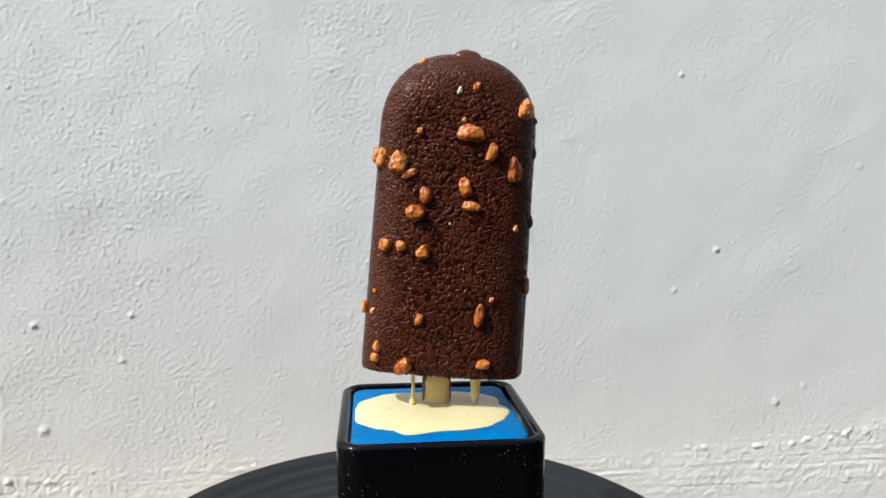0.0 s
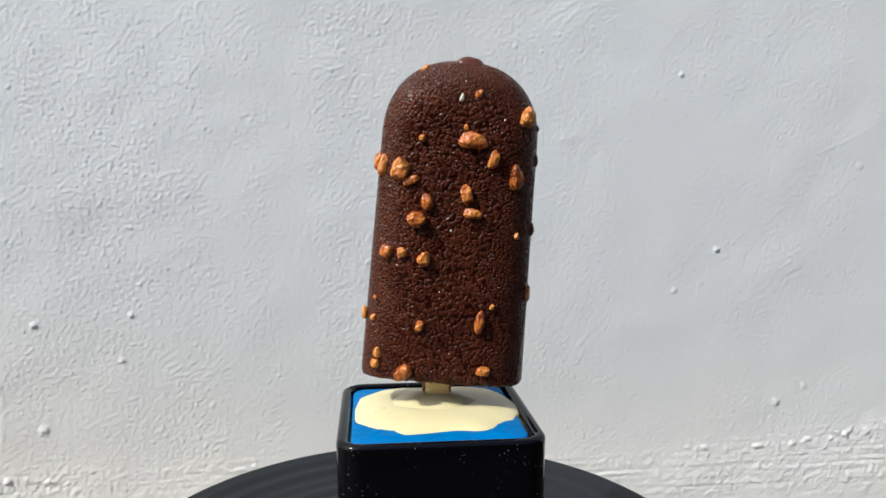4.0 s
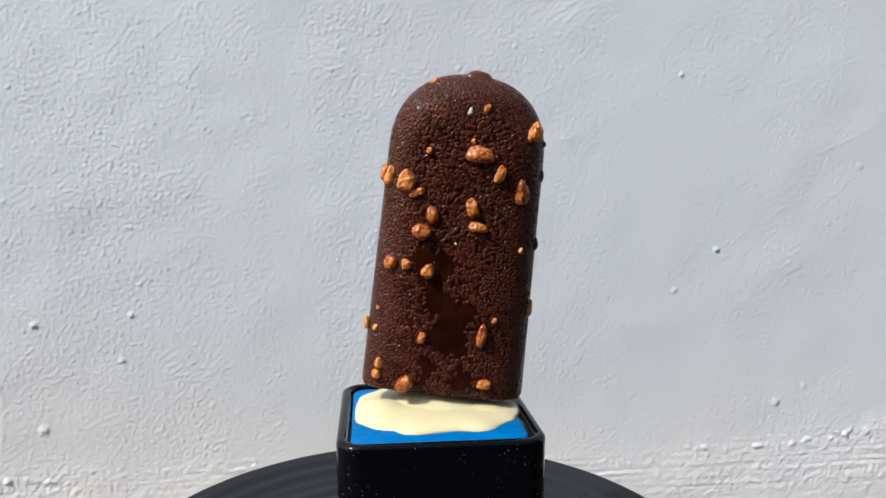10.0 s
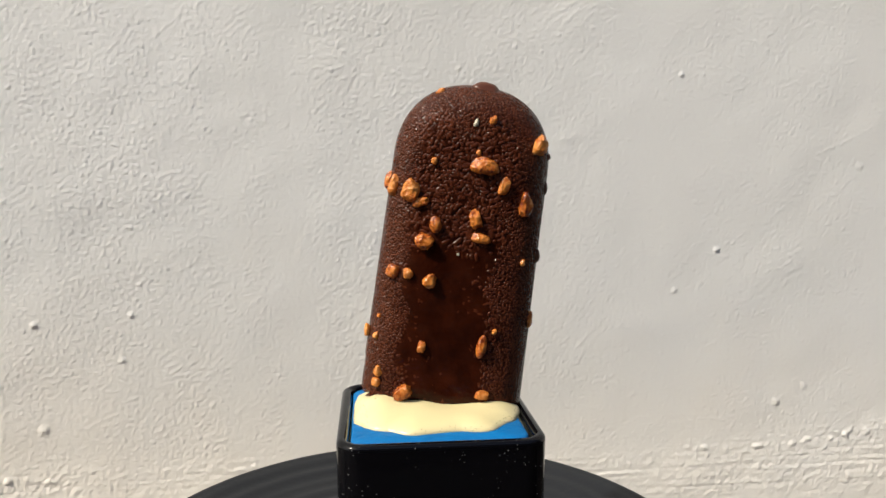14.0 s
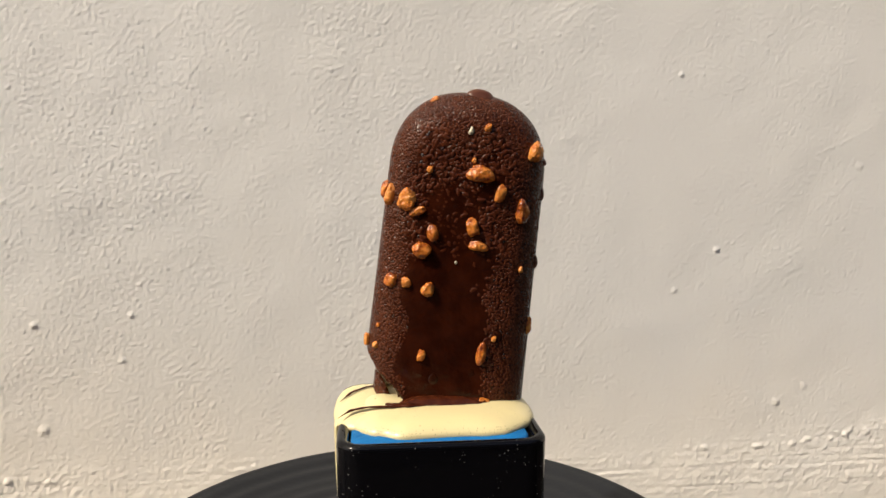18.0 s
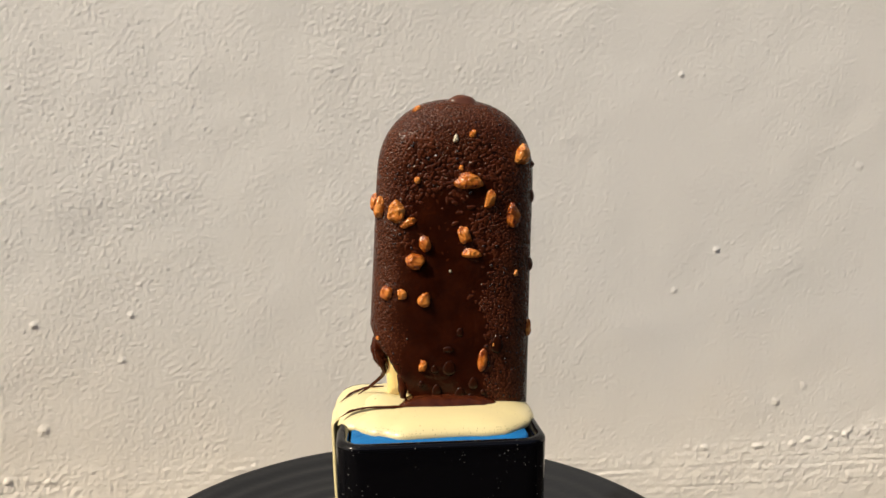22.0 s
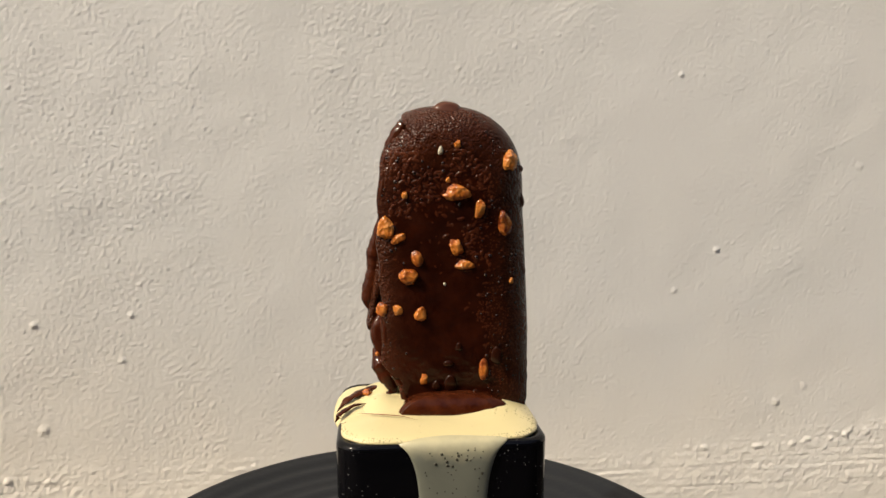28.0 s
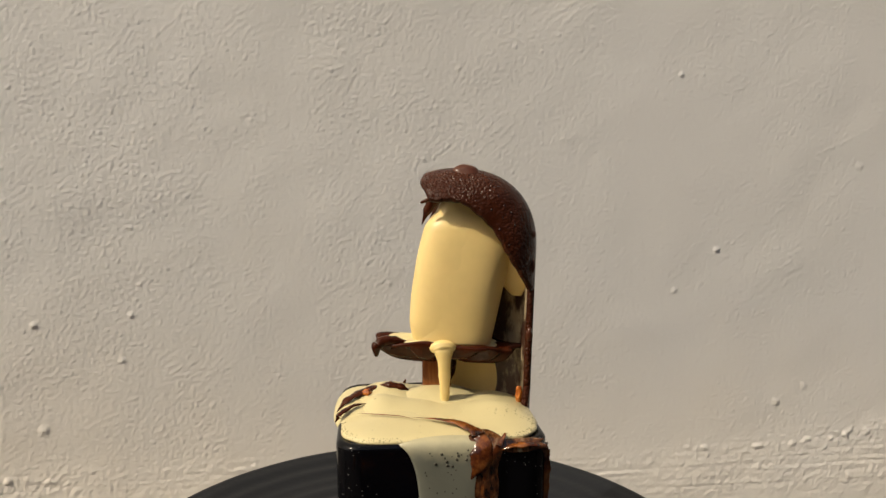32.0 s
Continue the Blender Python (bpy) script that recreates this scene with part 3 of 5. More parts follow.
def build_shells():
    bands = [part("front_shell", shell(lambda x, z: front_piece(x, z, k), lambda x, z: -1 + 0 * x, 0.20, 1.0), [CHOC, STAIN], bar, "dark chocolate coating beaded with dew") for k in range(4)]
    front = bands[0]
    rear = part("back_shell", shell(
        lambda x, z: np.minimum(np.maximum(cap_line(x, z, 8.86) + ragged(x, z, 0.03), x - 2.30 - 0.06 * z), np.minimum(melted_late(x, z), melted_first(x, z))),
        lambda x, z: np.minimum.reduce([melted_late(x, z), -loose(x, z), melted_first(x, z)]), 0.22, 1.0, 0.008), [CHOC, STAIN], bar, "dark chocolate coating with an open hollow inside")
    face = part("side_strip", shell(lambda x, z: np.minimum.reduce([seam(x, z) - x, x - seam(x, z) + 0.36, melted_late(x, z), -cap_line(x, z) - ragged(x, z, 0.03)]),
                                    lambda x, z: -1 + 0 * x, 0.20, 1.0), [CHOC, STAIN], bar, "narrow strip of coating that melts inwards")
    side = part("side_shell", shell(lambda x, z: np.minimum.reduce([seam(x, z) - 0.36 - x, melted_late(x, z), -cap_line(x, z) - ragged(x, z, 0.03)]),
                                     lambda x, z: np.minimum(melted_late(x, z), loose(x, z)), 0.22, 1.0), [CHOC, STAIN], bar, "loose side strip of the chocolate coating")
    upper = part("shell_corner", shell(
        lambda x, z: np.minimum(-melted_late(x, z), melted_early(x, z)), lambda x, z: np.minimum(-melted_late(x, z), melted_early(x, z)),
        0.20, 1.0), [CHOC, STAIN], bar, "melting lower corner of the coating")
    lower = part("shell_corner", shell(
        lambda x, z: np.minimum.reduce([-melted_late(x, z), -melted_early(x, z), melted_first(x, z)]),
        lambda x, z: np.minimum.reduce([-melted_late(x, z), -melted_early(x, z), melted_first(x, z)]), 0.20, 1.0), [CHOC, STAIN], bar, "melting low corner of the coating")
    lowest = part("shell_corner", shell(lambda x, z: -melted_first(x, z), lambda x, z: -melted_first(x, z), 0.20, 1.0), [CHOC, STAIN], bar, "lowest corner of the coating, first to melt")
    cut = []
    for x, z in ((-1.85, 2.3), (-1.6, 1.98), (-1.36, 1.6), (-1.30, 1.1), (-1.25, 0.5)):
        cut.append((x, -float(depth(np.float64(x), np.float64(z))) + 0.16, z - 0.02))
    part("melted_edge", tube(cut, [0.10, 0.13, 0.12, 0.15, 0.13], steps=40, wave=0.6), WET, front, "soft wet edge of the coating")
    rolls = []
    for k, (z0, z1) in enumerate(((2.3, 2.75), (2.5, 4.95), (4.65, 7.1), (6.9, 9.0))):
        rng = random.Random(k)
        path = [(float(seam(0, z)) + 0.10, -float(depth(np.float64(seam(0, z) + 0.10), np.float64(z))) + 0.03, z) for z in np.linspace(z0, z1, 12)]
        rolls.append(part("rolled_edge", tube(path, [0.06] + [rng.uniform(0.05, 0.11) for _ in range(6)] + [0.06], steps=44, wave=0.5), WET, bands[k], "wet rolled edge of the coating"))
    lip = []
    for x in np.linspace(-1.0, 1.9, 22):
        z = 8.86 - (0.42 if x > -0.1 else 0.3) * (x + 0.1) ** 2
        lip.append((x, -float(depth(np.float64(x), np.float64(z))) + 0.17, z + 0.04))
    edge = part("cap_lip", tube(lip, [0.13, 0.17, 0.13, 0.12, 0.14, 0.10], steps=70), WET, rear, "thick wet edge of the coating's cap")
    drop = part("cap_drip", tube([(-0.70, -0.40, 9.40), (-1.0, -0.62, 9.12), (-1.32, -0.70, 8.72), (-1.55, -0.66, 8.3), (-1.72, -0.58, 7.85)], [0.20, 0.25, 0.20, 0.14, 0.06], steps=40, wave=0.5), WET, rear, "drop of soft chocolate")
    bulge = part("soft_bulge", tube([(-2.2, -0.25, 6.7), (-2.33, -0.2, 6.1), (-2.38, -0.15, 5.5), (-2.42, -0.1, 5.0), (-2.36, -0.1, 4.5), (-2.40, -0.1, 4.0), (-2.42, -0.1, 3.5), (-2.2, -0.15, 3.1)],
                                      [0.14, 0.20, 0.20, 0.28, 0.24, 0.26, 0.34, 0.18], steps=70, wave=0.3), WET, side, "drooping bulges of softened chocolate")
    return bands, rear, side, face, upper, lower, lowest, bulge, edge, drop, rolls


FRONT, REAR, SIDE, SIDE_FACE, CORNER_UP, CORNER_LOW, CORNER_BASE, BULGE, LIP, DROP, ROLLS = build_shells()


# ---- almond pieces ----
def nut_meshes(count):
    out = []
    for s in range(count):
        bm = bmesh.new()
        bmesh.ops.create_icosphere(bm, subdivisions=4, radius=1.0)
        rng = random.Random(20 + s)
        cuts = [(Vector((rng.uniform(-1, 1), rng.uniform(-0.6, 0.6), rng.uniform(-1, 1))).normalized(), rng.uniform(0.72, 1.05)) for _ in range(5)]
        for v in bm.verts:
            if s == count - 1:
                v.co *= 1 + 0.15 * noise.noise(v.co * 1.2)
                continue
            p = Vector([math.copysign(abs(c) ** 0.62, c) for c in v.co])
            for c, at in cuts:
                over = p.dot(c) - at
                if over > 0:
                    p -= c * over * 0.85
            p *= 1 + 0.13 * noise.noise(p * 1.8 + Vector((s * 3, 0, 0))) + 0.09 * noise.noise(p * 5 + Vector((0, s * 2, 0))) + 0.05 * noise.noise(p * 11 + Vector((0, 0, s)))
            v.co = p
        me = bpy.data.meshes.new("nut")
        bm.to_mesh(me)
        bm.free()
        out.append(me)
    return out


NUTS = nut_meshes(10)


def nut(parent, k, x, z, w, h, turn, material, front=-1, proud=0.55, label=""):
    me = NUTS[k % 10].copy()
    me.materials.append(material)
    d = float(depth(np.float64(min(max(x, -2.36), 2.36)), np.float64(z)))
    slant = math.atan2(0.9 * x / 2.4 * abs(x / 2.4) ** 3, 0.5)
    thick = min(w, h) * 0.5
    y = front * (d + thick * (proud - 0.5))
    me.transform(Matrix.Diagonal((0.485 * w * C, thick * C, 0.485 * h * C, 1)))
    for v in me.vertices:
        if v.co.y * front < 0:
            v.co.y *= 0.45
    me.polygons.foreach_set("use_smooth", [True] * len(me.polygons))
    ob = new("nut", me)
    ob.parent = parent
    ob.matrix_basis = Matrix.Translation((x * C, y * C, z * C)) @ pose(0, 0, 0, 0, turn, math.degrees(slant) * -front)
    if label:
        ob["label"] = label
    return ob


def build_nuts():
    upper = ((0.50, 8.71, 0.22, 0.28, 0), (1.95, 8.19, 0.44, 0.62, 10), (0.44, 7.39, 0.84, 0.50, 4), (0.21, 7.74, 0.18, 0.18, 0), (-1.03, 7.35, 0.18, 0.21, 0),
             (1.06, 6.88, 0.32, 0.55, 16), (1.76, 6.43, 0.44, 0.80, -8), (-1.58, 6.43, 0.52, 0.66, 12), (-1.30, 6.11, 0.56, 0.26, -20),
             (-0.76, 5.53, 0.37, 0.52, -10), (-1.02, 5.02, 0.52, 0.50, 40), (0.36, 5.82, 0.36, 0.60, -22), (0.61, 5.30, 0.58, 0.30, 5))
    lower = ((1.92, 4.72, 0.17, 0.22, 0), (-1.82, 4.00, 0.38, 0.44, 20), (-1.38, 4.01, 0.32, 0.32, 0), (-0.71, 3.87, 0.40, 0.48, 30), (-2.08, 2.58, 0.14, 0.14, 0),
             (-0.73, 1.88, 0.26, 0.36, 8), (1.05, 2.10, 0.32, 0.74, 6), (1.37, 2.59, 0.14, 0.18, 0), (1.24, 0.64, 0.44, 0.32, 0))
    sunk = []
    for k, (x, z, w, h, a) in enumerate(upper + lower):
        sunk.append((nut(FRONT[band_of(x, z)], k, x, z, w, h, a, NUT, proud=1.15 if k == 1 else 0.55), 0.22 * min(w, h)))
    nut(FRONT[3], 2, 0.03, 8.57, 0.15, 0.25, 10, PALE, label="pale almond crumb")
    nut(FRONT[1], 3, 0.0, 4.75, 0.09, 0.09, 0, PALE, label="pale almond crumb")
    slid = nut(SIDE, 1, -2.30, 6.59, 0.28, 0.62, 0, NUT, proud=0.9), nut(SIDE, 2, -2.11, 6.50, 0.34, 0.66, 6, NUT)
    for k, (x, z, w, h) in enumerate(((2.32, 7.91, 0.20, 0.22), (2.36, 6.97, 0.20, 0.44), (2.40, 4.92, 0.24, 0.44), (2.43, 2.97, 0.24, 0.54))):
        low = nut(REAR, 9 if k != 3 else k, x - 0.02, z, w, h, 0, BLOOM if k != 3 else NUT, proud=-0.4, label="almond piece under the coating")
    nut(REAR, 9, 0.22, 9.54, 0.95, 0.62, 0, BLOOM, proud=-0.6, label="almond piece under the coating")
    crest = nut(REAR, 0, -1.10, 9.36, 0.32, 0.24, -30, NUT, proud=-0.4)
    nut(CORNER_UP, 5, -2.40, 2.0, 0.22, 0.40, 0, NUT, proud=0.6)
    nut(CORNER_UP, 1, -2.12, 1.95, 0.18, 0.22, 0, NUT)
    nut(CORNER_LOW, 3, -1.91, 0.93, 0.26, 0.34, 0, NUT)
    nut(CORNER_BASE, 4, -1.95, 0.59, 0.26, 0.28, 0, NUT)
    nut(CORNER_LOW, 0, -1.11, 0.44, 0.58, 0.42, -30, NUT)
    return slid, crest, low, sunk


SLID, CREST, LOW_NUT, SUNK = build_nuts()


def build_droplets():
    """Lumps of softened chocolate that swell out low on the front as it melts."""
    rng = random.Random(12)
    out = []
    for x, z, w, h in ((-0.28, 1.05, 0.15, 0.22), (0.42, 0.98, 0.17, 0.20), (0.06, 1.75, 0.19, 0.24), (-0.36, 1.68, 0.13, 0.15), (0.80, 1.32, 0.14, 0.20), (1.45, 2.52, 0.18, 0.27),
                       (0.10, 0.86, 0.08, 0.09), (0.72, 0.88, 0.10, 0.09), (0.02, 2.35, 0.17, 0.10), (-0.75, 1.25, 0.08, 0.11), (0.35, 2.85, 0.10, 0.14), (1.1, 1.0, 0.09, 0.12)):
        bm = bmesh.new()
        bmesh.ops.create_icosphere(bm, subdivisions=3, radius=1.0)
        for v in bm.verts:
            v.co *= 1 + 0.14 * noise.noise(v.co * 1.5 + Vector((x * 9, z * 7, 0)))
            v.co.x *= 1 - 0.2 * v.co.z
        me = bpy.data.meshes.new("droplet")
        bm.to_mesh(me)
        bm.free()
        me.materials.append(CHOC_DROP)
        me.transform(Matrix.Diagonal((w * C, rng.uniform(0.05, 0.07) * C, h * C, 1)))
        me.polygons.foreach_set("use_smooth", [True] * len(me.polygons))
        ob = new("droplet", me)
        ob.parent = FRONT[band_of(x, z)]
        ob.matrix_basis = cm(x, -float(depth(np.float64(x), np.float64(z))) - 0.005, z)
        out.append(ob)
    return out


LUMPS = build_droplets()


def dew_places(rng):
    """Places, sizes and kinds of the beads: coarse and winding in the middle, fine towards the edges and the top."""
    out = []
    for step, coarse in ((0.098, True), (0.066, False)):
        u, v = np.arange(-2.42, 2.42, step), np.arange(-0.1, 9.6, step)
        X, Z = np.meshgrid(u, v, indexing="ij")
        X = (X + rng.uniform(-0.45, 0.45, X.shape) * step + 0.5 * step * (np.arange(len(v)) % 2)).ravel()
        Z = (Z + rng.uniform(-0.45, 0.45, Z.shape) * step).ravel()
        lumpy = np.sin(1.9 * X + 0.7 * Z) + np.sin(2.7 * Z - 1.1 * X + 2) + 0.6 * np.sin(4.7 * X - 3.1 * Z)
        inner = np.exp(-((X + 0.1) / (1.45 + 0.15 * lumpy)) ** 4) * (Z < 8.5 + 0.2 * lumpy)
        up = np.clip((Z - (H - ROUND)) / ROUND, 0, 0.999)
        inside = half_width(Z) * (1 - up ** 2.3) ** (1 / 2.3) - np.abs(X - MID) > 0.05
        inside &= Z > 0.16
        keep = inside & ((inner > 0.5) == coarse) & (rng.uniform(0, 1, X.shape) < (0.80 if coarse else 0.85))
        size = rng.uniform(0.040, 0.078, X.shape) if coarse else rng.uniform(0.029, 0.050, X.shape)
        longer = rng.uniform(1.0, 2.3, X.shape) if coarse else rng.uniform(1.0, 1.4, X.shape)
        tall = rng.uniform(0.45, 0.9, X.shape) if coarse else rng.uniform(0.5, 0.9, X.shape)
        for q in zip(X[keep], Z[keep], size[keep], longer[keep], tall[keep], lumpy[keep]):
            out.append((*q, coarse))
    return out


def dew_owner(x, z):
    """The piece of coating that carries a bead, or none where it would straddle an edge."""
    for ob, f in ((CORNER_BASE, -melted_first(x, z)), (CORNER_LOW, min(-melted_late(x, z), -melted_early(x, z), melted_first(x, z))), (CORNER_UP, min(-melted_late(x, z), melted_early(x, z))),
                  (REAR, cap_line(x, z, 8.90)), (REAR, x - 2.30 - 0.06 * z), (SIDE_FACE, min(seam(x, z) - x, x - seam(x, z) + 0.36)), (SIDE, seam(x, z) - 0.36 - x)):
        if f > 0:
            return ob if f > 0.02 else None
    return FRONT[band_of(x, z)]


def build_dew():
    """Beads of dew on the coating, by patch; the middle ones melt first."""
    rng, pick = np.random.default_rng(31), random.Random(12)
    skin = lambda x, z: -(depth(x, z) + 0.9 * swell(x, z))
    e = 0.01
    groups = {}
    for x, z, size, longer, tall, lumpy, coarse in dew_places(rng):
        ob = dew_owner(x, z)
        if ob is None:
            continue
        lumpy += rng.normal(0, 0.9)
        patches = math.sin(3.1 * x + 1.7 * z + 0.6) + math.sin(2.3 * z - 4.3 * x) + 0.8 * math.sin(5.9 * z + 1.3 * x)
        if z < 4.2 + 0.35 * lumpy and abs(x + 0.15) < 0.85 + 0.22 * lumpy:
            when = "low" if patches < 0.55 else "middle_low"
        elif coarse and z < 5.0 + 0.4 * lumpy and x < 1.1:
            when = "middle_low"
        elif coarse and z < 6.9 + 0.3 * lumpy and abs(x + 0.1) < 0.8 + 0.15 * lumpy:
            when = "middle"
        elif x < 0.4 and z < 6.6 + 0.4 * lumpy:
            when = "left"
        else:
            when = "cap" if ob is REAR else "rest"
        if when in ("left", "rest", "cap") and pick.random() < 0.045:
            when, size, longer, tall = "wet", 0.8 * size, 1.0, 0.9
        groups.setdefault((ob, when), []).append((x, z, size, longer, tall))
    q = np.linspace(0, 2 * math.pi, 10, endpoint=False)
    out = []
    for (ob, when), beads in groups.items():
        verts, faces = [], []
        for x, z, size, longer, tall in beads:
            n = np.array([-(skin(x + e, z) - skin(x - e, z)) / (2 * e), 1.0, -(skin(x, z + e) - skin(x, z - e)) / (2 * e)])
            n /= -np.linalg.norm(n)
            a = np.cross(n, (0, 0, 1.0))
            a /= np.linalg.norm(a)
            b = np.cross(a, n)
            turn, bend = rng.uniform(0, math.pi), rng.uniform(-0.7, 0.7) * (longer - 1)
            a, b = a * math.cos(turn) + b * math.sin(turn), b * math.cos(turn) - a * math.sin(turn)
            p, o = np.array([x, skin(x, z), z]), len(verts)
            for s, up in ((1.0, -0.25), (0.84, 0.25), (0.45, 0.5)):
                verts += [p + size * (a * math.cos(w) * s * longer + b * (math.sin(w) * s + bend * math.cos(w) ** 2 * s * s) + n * up * tall) for w in q]
            verts.append(p + size * n * 0.58 * tall)
            m = len(q)
            for r in (0, m):
                faces += [(o + r + k, o + r + (k + 1) % m, o + r + m + (k + 1) % m, o + r + m + k) for k in range(m)]
            faces += [(o + 2 * m + k, o + 2 * m + (k + 1) % m, o + 3 * m) for k in range(m)]
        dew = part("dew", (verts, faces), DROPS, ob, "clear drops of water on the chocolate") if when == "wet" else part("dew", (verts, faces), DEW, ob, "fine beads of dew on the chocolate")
        dew["kind"] = "stuff"
        out.append((dew, when))
    return out


BEADS = build_dew()


def blob(sections, n=40, power=2.6):
    """A loft of superelliptic sections (z, cx, cy, rx, ry)."""
    rings = []
    for z, cx, cy, rx, ry in sections:
        ring = []
        for i in range(n):
            a = 2 * math.pi * i / n
            c, s = math.cos(a), math.sin(a)
            ring.append((cx + rx * math.copysign(abs(c) ** (2 / power), c), cy + ry * math.copysign(abs(s) ** (2 / power), s), z))
        rings.append(ring)
    return loft(rings)


def smooth_sections(keys, steps=40):
    """Sections eased between a few keyed ones."""
    keys = np.array(keys, float)
    t = np.linspace(0, 1, len(keys))
    out = []
    for s in np.linspace(0, 1, steps):
        out.append([np.interp(s, t, keys[:, k]) for k in range(keys.shape[1])])
    out = np.array(out)
    for _ in range(3):
        out[1:-1] = 0.25 * out[:-2] + 0.5 * out[1:-1] + 0.25 * out[2:]
    return out


def build_inside():
    core = part("core", blob(smooth_sections([(3.20, 0.02, 0, 0.85, 0.45), (3.26, 0.02, 0, 1.0, 0.55), (3.45, 0.01, 0, 1.14, 0.64), (3.9, 0.0, 0, 1.25, 0.72), (4.8, 0.05, 0, 1.30, 0.77), (6.0, 0.14, 0, 1.28, 0.765),
                                              (6.9, 0.22, 0, 1.20, 0.70), (7.3, 0.28, 0, 1.0, 0.55), (7.45, 0.3, 0, 0.6, 0.4)], 60)), CREAM, bar, "pale yellow vanilla ice cream core")
    top = part("core_top", blob(smooth_sections([(4.4, 0.04, 0.0, 1.18, 0.70), (5.2, 0.08, 0.0, 1.255, 0.745), (6.2, 0.17, 0.0, 1.30, 0.775), (7.2, 0.34, 0.02, 1.37, 0.77), (8.1, 0.60, 0.05, 1.44, 0.72), (8.7, 0.6, 0.1, 1.2, 0.55), (9.1, 0.58, 0.1, 0.85, 0.4),
                                                  (9.3, 0.55, 0.1, 0.4, 0.2)], 60)), CREAM, bar, "rounded top of the vanilla core")
    beside = part("core_side", blob(smooth_sections([(5.9, 1.85, 0.55, 0.15, 0.10), (6.2, 1.78, 0.50, 0.40, 0.22), (6.7, 1.65, 0.44, 0.60, 0.34), (7.3, 1.50, 0.38, 0.76, 0.46), (8.0, 1.25, 0.30, 0.82, 0.52), (8.6, 1.05, 0.28, 0.6, 0.42), (8.9, 0.9, 0.25, 0.3, 0.2)], 50)), CREAM, bar,
                  "vanilla ice cream clinging to the coating")
    foot = part("core_foot", blob(smooth_sections([(0.4, 1.1, 0.72, 0.9, 0.1), (0.6, 1.1, 0.72, 1.28, 0.22), (2.0, 1.05, 0.72, 1.28, 0.22), (3.0, 0.95, 0.72, 1.1, 0.2), (3.15, 0.9, 0.72, 0.6, 0.1)], 24)), CREAM, bar,
                "remnant of vanilla ice cream behind the stick")
    left = part("core_foot", blob(smooth_sections([(0.3, -0.8, 0.7, 0.4, 0.1), (0.5, -0.8, 0.7, 0.62, 0.22), (0.9, -0.85, 0.7, 0.66, 0.24), (1.3, -0.9, 0.7, 0.6, 0.2), (1.5, -0.9, 0.7, 0.3, 0.1)], 24)), CREAM, bar,
                "remnant of vanilla ice cream beside the stick")
    corner = part("core_corner", blob(smooth_sections([(0.2, -1.15, 0.1, 0.60, 0.50), (0.6, -1.20, 0.1, 0.60, 0.54), (1.1, -1.32, 0.1, 0.52, 0.54), (1.6, -1.50, 0.1, 0.40, 0.48), (2.1, -1.74, 0.1, 0.26, 0.32), (2.4, -1.88, 0.1, 0.1, 0.12)], 30)), CREAM, bar,
                  "vanilla ice cream laid bare at the melted corner")
    rest = -BASE
    stick_ring = lambda z, w, t: [(-0.2 + w * math.copysign(abs(math.cos(a)) ** 0.4, math.cos(a)), 0.6 + t * math.copysign(abs(math.sin(a)) ** 0.4, math.sin(a)), z) for a in np.linspace(0, 2 * math.pi, 24, endpoint=False)]
    part("stick", loft([stick_ring(4.2, 0.42, 0.1), stick_ring(4.3, 0.45, 0.12), stick_ring(8.3, 0.45, 0.12), stick_ring(8.45, 0.42, 0.1)]), WOOD, bar, "flat wooden stick wet with brown caramel", at=cm(*rest))
    crust = []
    for s, z in ((0.30, 8.50), (0.7, 8.50), (0.96, 8.49), (1.02, 8.46), (1.035, 8.41), (1.02, 8.35), (0.97, 8.27), (0.88, 8.15), (0.74, 8.07), (0.5, 8.03), (0.3, 8.02)):
        ring = []
        for i in range(72):
            a = 2 * math.pi * i / 72
            wob = 1 + 0.06 * math.sin(5 * a + 1) + 0.04 * math.sin(9 * a) + 0.025 * math.sin(14 * a + 1)
            x, y = 2.12 * s * wob * math.copysign(abs(math.cos(a)) ** 0.8, math.cos(a)), 0.72 * s * wob * math.sin(a)
            ring.append((0.1 + x, 0.55 + y, z - 0.06 * x + 0.05 * math.sin(3 * a) + (0.13 * math.sin(5 * a + 0.5) + 0.09 * math.sin(11 * a + 1) + 0.05 * math.sin(17 * a)) * (z < 8.3) + 0.04 * math.sin(7 * a + 2) * (z >= 8.3) * s))
        crust.append(ring)
    part("base_crust", loft(crust), WET, bar, "chocolate base of the bar left round the stick", at=cm(*rest))
    film = []
    for s, z in ((0.2, 8.56), (0.7, 8.55), (0.93, 8.53), (0.975, 8.50), (0.95, 8.45)):
        film.append([(0.0 + 1.75 * s * math.copysign(abs(math.cos(a)) ** 0.8, math.cos(a)), 0.55 + 0.66 * s * math.sin(a), z - 0.06 * 1.75 * s * math.cos(a) + 0.05 * math.sin(3 * a)) for a in np.linspace(0, 2 * math.pi, 72, endpoint=False)])
    part("cream_film", loft(film), FOAM, bar, "melted vanilla on the chocolate base", at=cm(*rest))
    curl = part("crust_curl", tube([(-0.9, 0.15, 8.46), (-1.45, 0.1, 8.60), (-1.82, 0.05, 8.60), (-2.02, 0.0, 8.42), (-2.02, 0.0, 8.12)], [0.10, 0.13, 0.15, 0.17, 0.19], wave=0.3), WET, bar, "curled flap of soft chocolate")
